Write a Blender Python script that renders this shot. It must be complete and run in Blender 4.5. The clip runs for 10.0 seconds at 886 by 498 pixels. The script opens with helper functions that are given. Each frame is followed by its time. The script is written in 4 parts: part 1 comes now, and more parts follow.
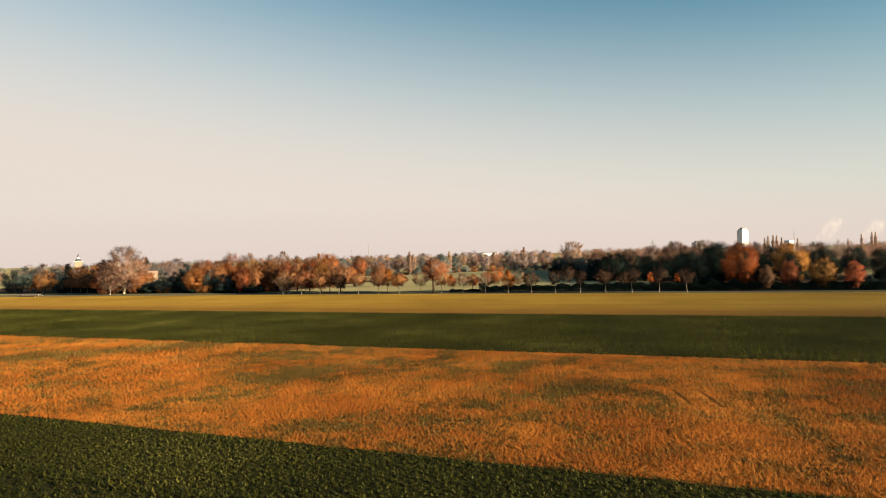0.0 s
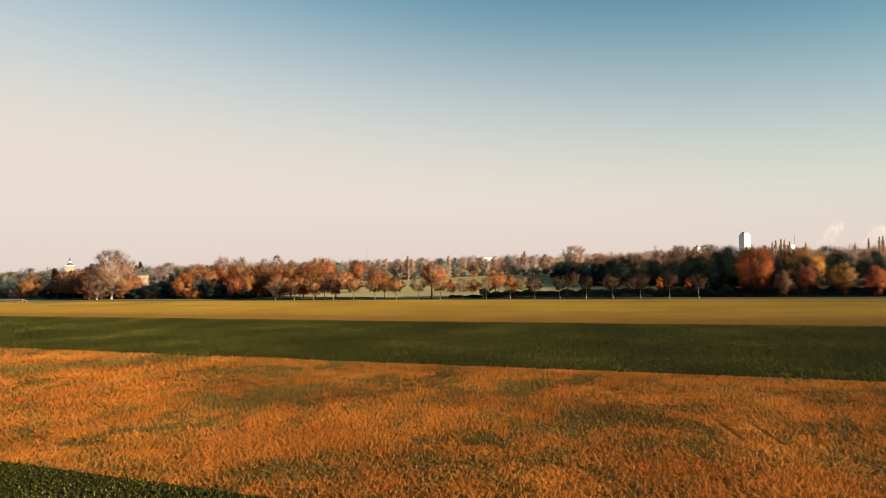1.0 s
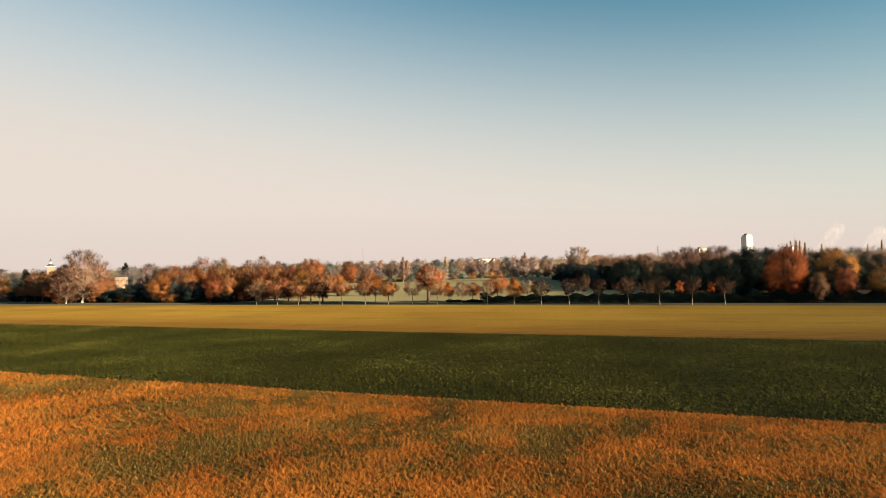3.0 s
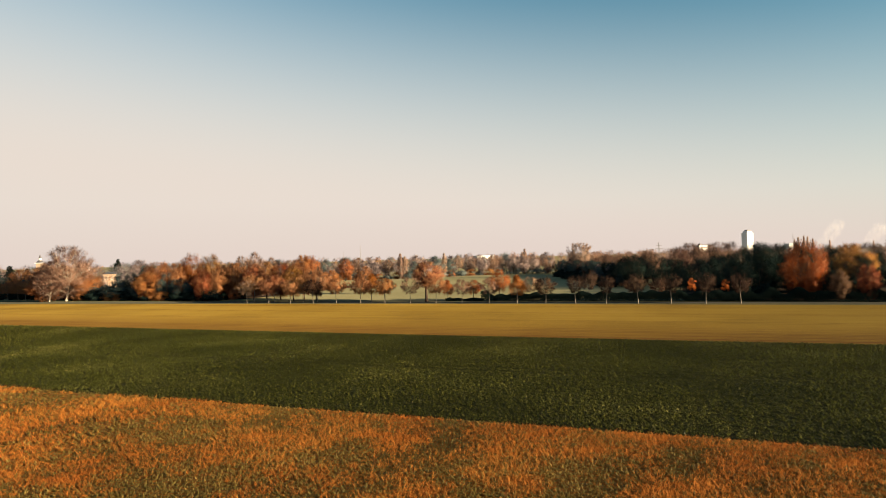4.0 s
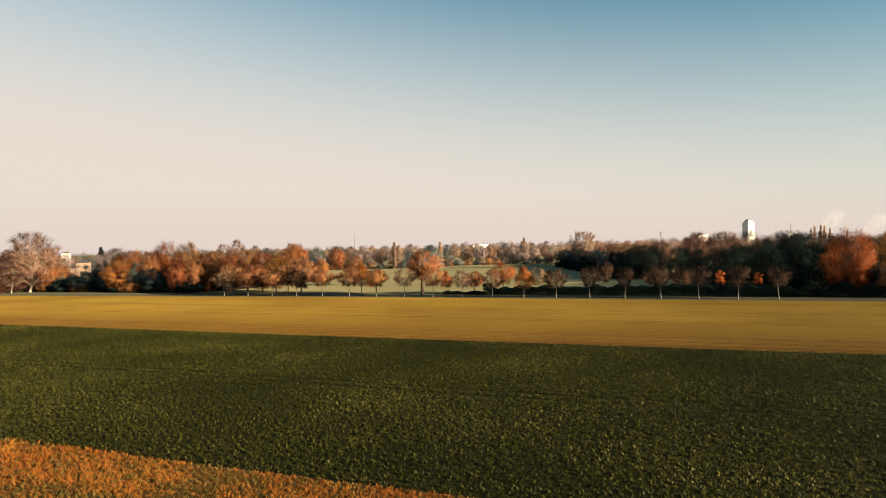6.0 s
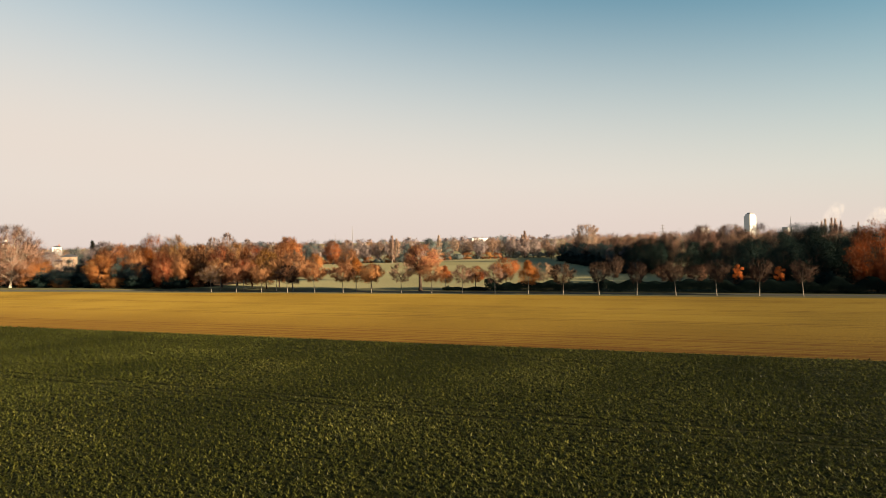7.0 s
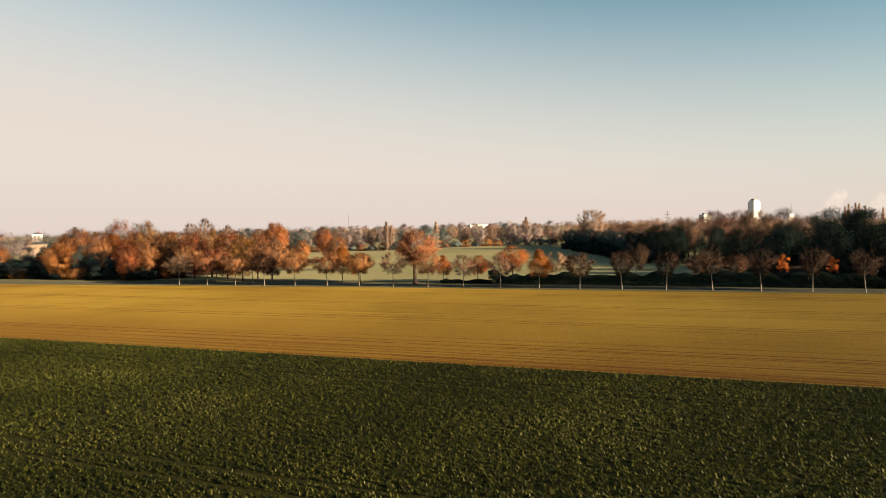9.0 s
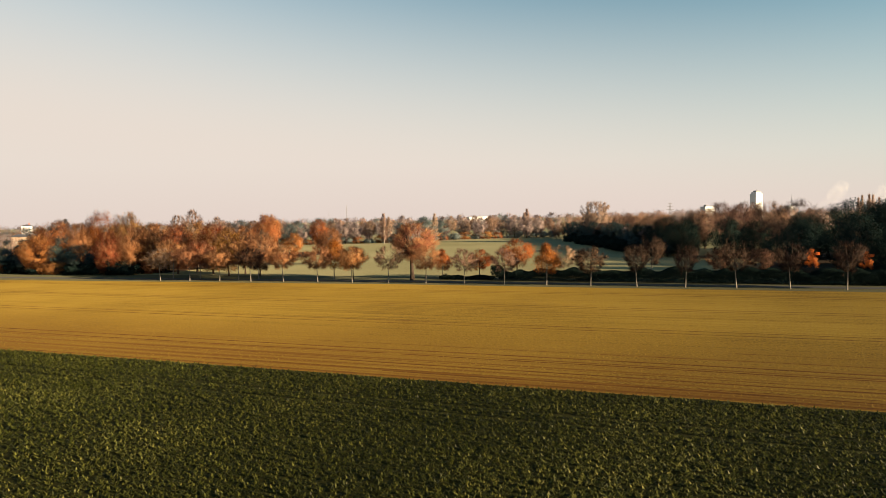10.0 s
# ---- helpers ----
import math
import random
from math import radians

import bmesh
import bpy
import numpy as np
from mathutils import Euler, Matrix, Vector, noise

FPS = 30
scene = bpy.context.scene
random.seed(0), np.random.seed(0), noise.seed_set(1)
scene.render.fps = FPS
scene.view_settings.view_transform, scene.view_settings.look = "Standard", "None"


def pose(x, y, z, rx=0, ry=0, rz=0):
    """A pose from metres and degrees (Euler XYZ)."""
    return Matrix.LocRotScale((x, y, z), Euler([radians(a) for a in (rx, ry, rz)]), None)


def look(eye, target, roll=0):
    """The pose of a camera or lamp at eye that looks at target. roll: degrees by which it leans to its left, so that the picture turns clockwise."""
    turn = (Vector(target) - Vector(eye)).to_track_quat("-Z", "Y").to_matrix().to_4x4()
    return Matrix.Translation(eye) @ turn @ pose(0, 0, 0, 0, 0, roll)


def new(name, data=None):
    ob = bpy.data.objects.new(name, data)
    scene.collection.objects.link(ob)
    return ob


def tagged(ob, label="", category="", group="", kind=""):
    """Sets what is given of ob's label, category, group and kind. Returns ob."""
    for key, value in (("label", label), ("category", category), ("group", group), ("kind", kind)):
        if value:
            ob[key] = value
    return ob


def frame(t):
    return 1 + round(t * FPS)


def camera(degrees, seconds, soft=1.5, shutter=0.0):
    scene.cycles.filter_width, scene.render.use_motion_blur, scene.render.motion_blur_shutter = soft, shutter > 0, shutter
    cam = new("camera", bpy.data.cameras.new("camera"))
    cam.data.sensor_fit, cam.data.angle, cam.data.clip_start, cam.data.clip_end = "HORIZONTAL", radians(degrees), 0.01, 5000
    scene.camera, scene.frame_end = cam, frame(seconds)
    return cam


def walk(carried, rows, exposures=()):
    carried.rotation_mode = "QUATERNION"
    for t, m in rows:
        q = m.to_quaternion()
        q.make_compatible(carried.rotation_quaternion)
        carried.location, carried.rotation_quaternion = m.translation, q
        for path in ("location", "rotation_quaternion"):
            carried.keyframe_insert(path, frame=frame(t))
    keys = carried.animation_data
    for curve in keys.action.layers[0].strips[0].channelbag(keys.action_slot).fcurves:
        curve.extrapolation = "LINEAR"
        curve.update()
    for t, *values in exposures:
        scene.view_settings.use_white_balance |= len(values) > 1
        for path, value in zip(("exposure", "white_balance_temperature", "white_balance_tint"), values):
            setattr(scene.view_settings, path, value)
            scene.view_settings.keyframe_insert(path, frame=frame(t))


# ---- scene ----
cam = camera(70.0, 10.0, 0.8)
PATH = [
    (0, (1.357, -3.550, 14.386), (1.272, -1.552, 14.403), -1.61),
    (0.5, (1.169, 1.563, 14.346), (1.085, 3.561, 14.370), -1.60),
    (1, (0.971, 6.657, 14.295), (0.889, 8.655, 14.326), -1.57),
    (1.5, (0.767, 11.741, 14.238), (0.687, 13.739, 14.272), -1.54),
    (2, (0.600, 16.810, 14.182), (0.522, 18.808, 14.219), -1.51),
    (2.5, (0.384, 21.826, 14.134), (0.309, 23.824, 14.172), -1.46),
    (4, (-0.820, 36.568, 14.062), (-0.884, 38.567, 14.087), -1.46),
    (4.5, (-1.248, 41.438, 14.066), (-1.308, 43.437, 14.084), -1.39),
    (5, (-1.617, 46.349, 14.072), (-1.673, 48.348, 14.080), -1.34),
    (5.5, (-1.970, 51.311, 14.047), (-2.022, 53.310, 14.046), -1.28),
    (7, (-2.790, 66.609, 13.809), (-2.834, 68.608, 13.779), -1.28),
    (7.5, (-2.933, 71.767, 13.751), (-2.975, 73.766, 13.711), -1.28),
    (8, (-3.072, 76.959, 13.714), (-3.112, 78.958, 13.664), -1.27),
    (8.5, (-3.240, 82.153, 13.671), (-3.278, 84.152, 13.609), -1.27),
    (9, (-3.402, 87.363, 13.615), (-3.438, 89.361, 13.543), -1.27),
    (9.5, (-3.522, 92.585, 13.575), (-3.556, 94.583, 13.490), -1.25),
    (10, (-3.703, 97.819, 13.542), (-3.735, 99.816, 13.445), -1.25),
]
walk(cam, [(t, look(eye, target, roll)) for t, eye, target, roll in PATH], [(0, 2.0), (10, 2.0)])

# ---- light ----
SUN_AZ, SUN_EL = 117.0, 12.5            # degrees clockwise from straight ahead, and above the horizon
world = bpy.data.worlds.new("sky")
scene.world = world
world.use_nodes = True
wn, wl = world.node_tree.nodes, world.node_tree.links
wn.clear()
sky = wn.new("ShaderNodeTexSky")
sky.sky_type = 'NISHITA'
sky.sun_disc = False
sky.sun_elevation, sky.sun_rotation = radians(SUN_EL), radians(SUN_AZ)
sky.altitude, sky.air_density, sky.dust_density, sky.ozone_density = 60, 1.0, 0.2, 3.0
back = wn.new("ShaderNodeBackground")
back.inputs["Strength"].default_value = 0.07
wout = wn.new("ShaderNodeOutputWorld")
# ground mist: the sky pales to cream towards the horizon, all round
tint = wn.new("ShaderNodeMix")
tint.data_type, tint.blend_type = 'RGBA', 'MULTIPLY'
tint.inputs["Factor"].default_value = 1.0
tint.inputs["B"].default_value = (0.35, 0.61, 0.505, 1)
wl.new(sky.outputs[0], tint.inputs["A"])
wtc, sep = wn.new("ShaderNodeTexCoord"), wn.new("ShaderNodeSeparateXYZ")
wl.new(wtc.outputs["Generated"], sep.inputs[0])
mist = wn.new("ShaderNodeValToRGB")
mist.color_ramp.interpolation = 'EASE'
e = mist.color_ramp.elements
e[0].position, e[0].color = 0.05, (1, 1, 1, 1)
e[1].position, e[1].color = 0.465, (0, 0, 0, 1)
drift = wn.new("ShaderNodeMath")                # the mist lies thicker to the west
drift.operation = 'MULTIPLY_ADD'
drift.inputs[1].default_value = 0.14
wl.new(sep.outputs["X"], drift.inputs[0])
wl.new(sep.outputs["Z"], drift.inputs[2])
wl.new(drift.outputs[0], mist.inputs[0])
fog = wn.new("ShaderNodeMix")
fog.data_type = 'RGBA'
veil = wn.new("ShaderNodeValToRGB")             # rosier right above the horizon
veil.color_ramp.elements[0].position, veil.color_ramp.elements[0].color = 0.0, (2.78, 2.33, 2.08, 1)
veil.color_ramp.elements[1].position, veil.color_ramp.elements[1].color = 0.085, (2.9, 2.56, 2.26, 1)
wl.new(sep.outputs["Z"], veil.inputs[0])
wl.new(veil.outputs[0], fog.inputs["B"])
wl.new(mist.outputs[0], fog.inputs["Factor"])
wl.new(tint.outputs["Result"], fog.inputs["A"])
wl.new(fog.outputs["Result"], back.inputs["Color"])
wl.new(back.outputs[0], wout.inputs["Surface"])

sun_data = bpy.data.lights.new("sun", "SUN")
sun_data.energy, sun_data.angle, sun_data.color = 5.0, radians(0.6), (1.0, 0.74, 0.44)
sun = new("sun", sun_data)
_a, _e = radians(SUN_AZ), radians(SUN_EL)
sun.matrix_world = look((math.sin(_a) * 300, math.cos(_a) * 300, math.tan(_e) * 300), (0, 0, 0))


# ---- materials ----
DEEP = 0.58            # all plant and soil colours scaled down against the raised exposure, so shade deepens


def material(name, rough=0.8, spec=0.2):
    m = bpy.data.materials.new(name)
    m.use_nodes = True
    b = m.node_tree.nodes["Principled BSDF"]
    b.inputs["Roughness"].default_value = rough
    b.inputs["Specular IOR Level"].default_value = spec
    return m, m.node_tree.nodes, m.node_tree.links, b


def ramp(nodes, stops):
    r = nodes.new("ShaderNodeValToRGB")
    e = r.color_ramp.elements
    while len(e) < len(stops):
        e.new(0.5)
    for k, (p, c) in enumerate(stops):
        e[k].position, e[k].color = p, (*c, 1)
    return r


def noise_tex(nodes, links, scale, detail=4, stretch=None, turn=0.0, coord="Object", dist=0.0):
    n = nodes.new("ShaderNodeTexNoise")
    n.inputs["Scale"].default_value, n.inputs["Detail"].default_value = scale, detail
    n.inputs["Distortion"].default_value = dist
    tc = nodes.new("ShaderNodeTexCoord")
    mp = nodes.new("ShaderNodeMapping")
    mp.vector_type = 'TEXTURE'
    mp.inputs["Rotation"].default_value = (0, 0, turn)
    if stretch:
        mp.inputs["Scale"].default_value = stretch
    links.new(tc.outputs[coord], mp.inputs["Vector"])
    links.new(mp.outputs[0], n.inputs["Vector"])
    return n


def leaf_material(name, stops, rough=0.7, glow=0.5, hue=0.012, patch=None, blotch=1.5, spec=0.15):
    """Leaves: each leaf of its own shade, each plant a little off in hue; light passes through."""
    m, n, l, b = material(name, rough, spec)
    geo = n.new("ShaderNodeNewGeometry")
    info = n.new("ShaderNodeObjectInfo")
    r = ramp(n, [(p, tuple(c * DEEP for c in col)) for p, col in stops])
    fac = geo.outputs["Random Per Island"]
    if patch:
        nz = noise_tex(n, l, patch, 3)
        mx = n.new("ShaderNodeMath")
        mx.operation = 'MULTIPLY_ADD'
        mx.inputs[1].default_value = 0.55
        sb = n.new("ShaderNodeMath")
        sb.operation = 'MULTIPLY_ADD'
        sb.inputs[1].default_value, sb.inputs[2].default_value = blotch, 0.23 - 0.5 * blotch
        l.new(nz.outputs["Fac"], sb.inputs[0])
        l.new(fac, mx.inputs[0])
        l.new(sb.outputs[0], mx.inputs[2])
        fac = mx.outputs[0]
    l.new(fac, r.inputs[0])
    hsv = n.new("ShaderNodeHueSaturation")
    mr = n.new("ShaderNodeMapRange")
    mr.inputs["To Min"].default_value, mr.inputs["To Max"].default_value = 0.5 - hue, 0.5 + hue
    l.new(info.outputs["Random"], mr.inputs["Value"])
    l.new(mr.outputs[0], hsv.inputs["Hue"])
    mv = n.new("ShaderNodeMapRange")
    mv.inputs["To Min"].default_value, mv.inputs["To Max"].default_value = 0.8, 1.2
    l.new(info.outputs["Random"], mv.inputs["Value"])
    l.new(mv.outputs[0], hsv.inputs["Value"])
    l.new(r.outputs[0], hsv.inputs["Color"])
    l.new(hsv.outputs[0], b.inputs["Base Color"])
    tr = n.new("ShaderNodeBsdfTranslucent")
    l.new(hsv.outputs[0], tr.inputs["Color"])
    mix = n.new("ShaderNodeMixShader")
    mix.inputs[0].default_value = glow
    l.new(b.outputs[0], mix.inputs[1])
    l.new(tr.outputs[0], mix.inputs[2])
    l.new(mix.outputs[0], n["Material Output"].inputs["Surface"])
    return m


def bark_material(name, dark, pale):
    m, n, l, b = material(name, 0.9, 0.1)
    nz = noise_tex(n, l, 3.0, 6, (1, 1, 3))
    r = ramp(n, [(0.3, dark), (0.7, pale)])
    l.new(nz.outputs["Fac"], r.inputs[0])
    l.new(r.outputs[0], b.inputs["Base Color"])
    bp = n.new("ShaderNodeBump")
    bp.inputs["Strength"].default_value, bp.inputs["Distance"].default_value = 0.6, 0.05
    l.new(nz.outputs["Fac"], bp.inputs["Height"])
    l.new(bp.outputs[0], b.inputs["Normal"])
    return m


BARK = bark_material("bark", (0.055, 0.040, 0.030), (0.16, 0.12, 0.09))
BARK_DARK = bark_material("dark_bark", (0.020, 0.015, 0.012), (0.06, 0.042, 0.032))
BARK_PALE = bark_material("pale_bark", (0.17, 0.145, 0.12), (0.42, 0.37, 0.31))
BARK_LIME = bark_material("lime_bark", (0.10, 0.088, 0.076), (0.25, 0.225, 0.195))
TWIG = leaf_material("twig", [(0, (0.10, 0.062, 0.045)), (1, (0.22, 0.145, 0.10))], 0.9, 0.0, 0.01)
TWIG_DARK = leaf_material("dark_twig", [(0, (0.022, 0.0135, 0.0105)), (1, (0.066, 0.036, 0.026))], 0.9, 0.0, 0.01)
TWIG_RED = leaf_material("red_twig", [(0, (0.33, 0.155, 0.072)), (1, (0.58, 0.29, 0.138))], 0.9, 0.0, 0.01)
TWIG_PALE = leaf_material("pale_twig", [(0, (0.30, 0.18, 0.13)), (1, (0.52, 0.34, 0.25))], 0.9, 0.0, 0.01)
TWIG_PEACH = leaf_material("peach_twig", [(0, (0.46, 0.31, 0.24)), (1, (0.70, 0.50, 0.40))], 0.9, 0.4, 0.01)
# far twigs: distance haze is put into this pale colour
TWIG_HAZED = leaf_material("hazed_twig", [(0, (0.46, 0.345, 0.325)), (1, (0.74, 0.575, 0.535))], 0.9, 0.0, 0.01)
LEAF = {
    "orange": leaf_material("orange_leaf", [(0, (0.36, 0.095, 0.018)), (0.5, (0.64, 0.19, 0.034)), (1, (0.78, 0.31, 0.065))]),
    "red": leaf_material("red_leaf", [(0, (0.28, 0.065, 0.030)), (0.5, (0.50, 0.135, 0.058)), (1, (0.66, 0.22, 0.10))]),
    "rust": leaf_material("rust_leaf", [(0, (0.36, 0.105, 0.034)), (0.5, (0.64, 0.20, 0.062)), (1, (0.82, 0.33, 0.12))]),
    "gold": leaf_material("gold_leaf", [(0, (0.34, 0.155, 0.026)), (0.5, (0.56, 0.26, 0.045)), (1, (0.70, 0.37, 0.085))]),
    "olive": leaf_material("olive_leaf", [(0, (0.22, 0.125, 0.034)), (0.5, (0.40, 0.225, 0.062)), (1, (0.54, 0.32, 0.105))]),
    "brown": leaf_material("brown_leaf", [(0, (0.38, 0.155, 0.056)), (0.5, (0.63, 0.265, 0.096)), (1, (0.78, 0.38, 0.155))]),
    "dull": leaf_material("dull_leaf", [(0, (0.24, 0.13, 0.076)), (0.5, (0.40, 0.215, 0.125)), (1, (0.54, 0.30, 0.18))]),
    # near-black green: the deep shade of wood and hedge is in this colour
    "dark": leaf_material("shade_dark_leaf", [(0, (0.012, 0.026, 0.025)), (0.7, (0.020, 0.038, 0.035)), (1, (0.032, 0.048, 0.040))], 0.9, 0.05, spec=0.02),
    # lighter teal copy of the dark leaf: haze put into the colour
    "green": leaf_material("hazed_green_leaf", [(0, (0.062, 0.108, 0.116)), (0.7, (0.10, 0.155, 0.158)), (1, (0.145, 0.18, 0.16))], 0.9, 0.1, spec=0.02),
    "conifer": leaf_material("conifer_needle", [(0, (0.018, 0.034, 0.028)), (1, (0.042, 0.062, 0.044))], 0.8, 0.05),
    "amber": leaf_material("amber_leaf", [(0, (0.20, 0.050, 0.008)), (0.5, (0.40, 0.10, 0.016)), (1, (0.54, 0.165, 0.030))]),
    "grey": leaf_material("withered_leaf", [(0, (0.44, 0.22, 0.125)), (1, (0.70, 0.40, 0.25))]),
    # bare far crowns, paled and cooled so that haze sits in the colour
    "smoky": leaf_material("hazed_crown_twigs", [(0, (0.38, 0.305, 0.315)), (0.6, (0.53, 0.43, 0.44)), (1, (0.66, 0.535, 0.535))]),
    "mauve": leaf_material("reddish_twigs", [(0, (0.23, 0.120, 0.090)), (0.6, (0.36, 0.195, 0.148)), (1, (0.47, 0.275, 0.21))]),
    "dusk": leaf_material("dusky_twigs", [(0, (0.095, 0.062, 0.052)), (0.6, (0.165, 0.105, 0.086)), (1, (0.24, 0.155, 0.125))]),
    "flame": leaf_material("flame_leaf", [(0, (0.50, 0.09, 0.024)), (0.5, (0.76, 0.17, 0.045)), (1, (0.86, 0.27, 0.08))]),
    "russet": leaf_material("russet_leaf", [(0, (0.29, 0.090, 0.056)), (0.5, (0.48, 0.155, 0.098)), (1, (0.62, 0.23, 0.15))]),
    # far green foliage with blue distance haze painted into its colour
    "teal": leaf_material("hazed_teal", [(0, (0.18, 0.25, 0.26)), (1, (0.34, 0.41, 0.41))]),
}
CROP = leaf_material("beet_leaf", [(0, (0.010, 0.014, 0.003)), (0.48, (0.050, 0.058, 0.009)), (0.75, (0.150, 0.152, 0.030)), (0.95, (0.40, 0.375, 0.11))], 0.5, 0.3, 0.0, 0.06, 0.65, 0.12)
WEED = leaf_material("weed_leaf", [(0, (0.062, 0.052, 0.014)), (0.5, (0.165, 0.125, 0.028)), (1, (0.36, 0.24, 0.06))], 0.6, 0.25, 0.0, 0.1, spec=0.15)
STRAW = leaf_material("dry_grass_blade", [(0, (0.24, 0.064, 0.013)), (0.5, (0.62, 0.206, 0.029)), (1, (0.94, 0.42, 0.080))], 0.7, 0.3, 0.0, 0.06)
CEREAL = leaf_material("cereal_blade", [(0, (0.20, 0.128, 0.018)), (0.6, (0.33, 0.212, 0.030)), (1, (0.43, 0.285, 0.05))], 0.7, 0.3, 0.0, 0.05)

ROW_TURN = math.atan2(-0.327, 0.945)


def soil_material(name, stops, patch, fine, rows=None, bump=0.05, headland=None):
    m, n, l, b = material(name, 0.95, 0.05)
    b.inputs["Diffuse Roughness"].default_value = 0.3
    big = noise_tex(n, l, patch, 5)
    small = noise_tex(n, l, fine, 6)
    mx = n.new("ShaderNodeMath")
    mx.operation = 'MULTIPLY_ADD'
    mx.inputs[1].default_value = 0.5
    hf = n.new("ShaderNodeMath")
    hf.operation = 'MULTIPLY'
    hf.inputs[1].default_value = 0.5
    l.new(big.outputs["Fac"], hf.inputs[0])
    l.new(small.outputs["Fac"], mx.inputs[0])
    l.new(hf.outputs[0], mx.inputs[2])
    fac = mx.outputs[0]
    if rows:
        st = noise_tex(n, l, 1.0, 5, (60, rows, 1), ROW_TURN)
        ad = n.new("ShaderNodeMath")
        ad.operation = 'MULTIPLY_ADD'
        ad.inputs[1].default_value = 0.68
        sc = n.new("ShaderNodeMath")
        sc.operation = 'MULTIPLY'
        sc.inputs[1].default_value = 0.32
        l.new(st.outputs["Fac"], sc.inputs[0])
        l.new(fac, ad.inputs[0])
        l.new(sc.outputs[0], ad.inputs[2])
        fac = ad.outputs[0]
    r = ramp(n, [(p, tuple(c * DEEP for c in col)) for p, col in stops])
    l.new(fac, r.inputs[0])
    shade = r.outputs[0]
    if headland:                        # bare worn earth along one border of the field
        start, end, worn = headland
        tc, dot, mr = n.new("ShaderNodeTexCoord"), n.new("ShaderNodeVectorMath"), n.new("ShaderNodeMapRange")
        dot.operation = 'DOT_PRODUCT'
        dot.inputs[1].default_value = (0.327, 0.945, 0)
        l.new(tc.outputs["Object"], dot.inputs[0])
        l.new(dot.outputs["Value"], mr.inputs["Value"])
        mr.inputs["From Min"].default_value, mr.inputs["From Max"].default_value = start, end
        mr.inputs["To Min"].default_value, mr.inputs["To Max"].default_value = 1.25, 0.0
        wear = n.new("ShaderNodeMath")
        wear.operation = 'MULTIPLY'
        rag = n.new("ShaderNodeMapRange")
        rag.inputs["From Min"].default_value, rag.inputs["From Max"].default_value = 0.25, 0.65
        l.new(st.outputs["Fac"] if rows else big.outputs["Fac"], rag.inputs["Value"])
        l.new(mr.outputs[0], wear.inputs[0])
        l.new(rag.outputs[0], wear.inputs[1])
        mixed_in = n.new("ShaderNodeMix")
        mixed_in.data_type = 'RGBA'
        mixed_in.inputs["B"].default_value = (*(c * DEEP for c in worn), 1)
        l.new(wear.outputs[0], mixed_in.inputs["Factor"])
        l.new(shade, mixed_in.inputs["A"])
        shade = mixed_in.outputs["Result"]
    l.new(shade, b.inputs["Base Color"])
    bp = n.new("ShaderNodeBump")
    bp.inputs["Strength"].default_value, bp.inputs["Distance"].default_value = 0.8, bump
    l.new(small.outputs["Fac"], bp.inputs["Height"])
    l.new(bp.outputs[0], b.inputs["Normal"])
    return m


M_GROUND = soil_material("meadow_grass", [(0.3, (0.20, 0.19, 0.095)), (0.5, (0.285, 0.268, 0.145)), (0.7, (0.36, 0.335, 0.19))], 0.02, 1.2)
M_CROPSOIL = soil_material("crop_soil", [(0.3, (0.016, 0.018, 0.004)), (0.7, (0.034, 0.034, 0.008))], 0.05, 2.0)
M_DRY = soil_material("dry_field_soil", [(0.3, (0.12, 0.062, 0.014)), (0.5, (0.27, 0.108, 0.021)), (0.7, (0.42, 0.16, 0.028))], 0.06, 2.0)
M_YELLOW = soil_material("seeded_field_soil", [(0.36, (0.112, 0.061, 0.013)), (0.47, (0.280, 0.178, 0.025)), (0.64, (0.40, 0.265, 0.043))], 0.03, 3.5, 0.7, headland=(139, 170, (0.150, 0.070, 0.012)))
M_TRACK = soil_material("bare_soil", [(0.3, (0.085, 0.034, 0.007)), (0.7, (0.17, 0.070, 0.014))], 0.3, 4.0)
M_WOOD_FLOOR = soil_material("dark_wood_floor", [(0.3, (0.0255, 0.0187, 0.0119)), (0.7, (0.0723, 0.0425, 0.0238))], 0.15, 2.0)
M_PATH = soil_material("sandy_path", [(0.3, (0.306, 0.246, 0.17)), (0.7, (0.425, 0.357, 0.264))], 0.2, 4.0)
M_ASPHALT = soil_material("asphalt", [(0.3, (0.07, 0.072, 0.074)), (0.7, (0.115, 0.115, 0.116))], 0.3, 8.0, None, 0.01)
M_VERGE = soil_material("verge_grass", [(0.3, (0.075, 0.085, 0.05)), (0.7, (0.16, 0.15, 0.085))], 0.2, 3.0)


def plain(name, col, rough=0.7, var=0.12, scale=2.0):
    m, n, l, b = material(name, rough, 0.2)
    nz = noise_tex(n, l, scale, 5)
    r = ramp(n, [(0.3, tuple(c * (1 - var) for c in col)), (0.7, tuple(min(1, c * (1 + var)) for c in col))])
    l.new(nz.outputs["Fac"], r.inputs[0])
    l.new(r.outputs[0], b.inputs["Base Color"])
    return m


M_WHITE = plain("white_plaster", (0.50, 0.515, 0.54), 0.8, 0.05)
M_CREAM = plain("cream_plaster", (0.27, 0.205, 0.155), 0.85, 0.08)
M_ROOF = plain("red_roof_tile", (0.22, 0.09, 0.06), 0.8, 0.2)
M_SLATE = plain("dark_slate", (0.07, 0.07, 0.08), 0.6, 0.2)
M_METAL = plain("grey_steel", (0.13, 0.13, 0.14), 0.5, 0.1)
# window strips, and far walls whose pale bluish tone paints in haze
M_BAND = plain("window_strip_hazed_wall", (0.42, 0.44, 0.47), 0.4, 0.08)
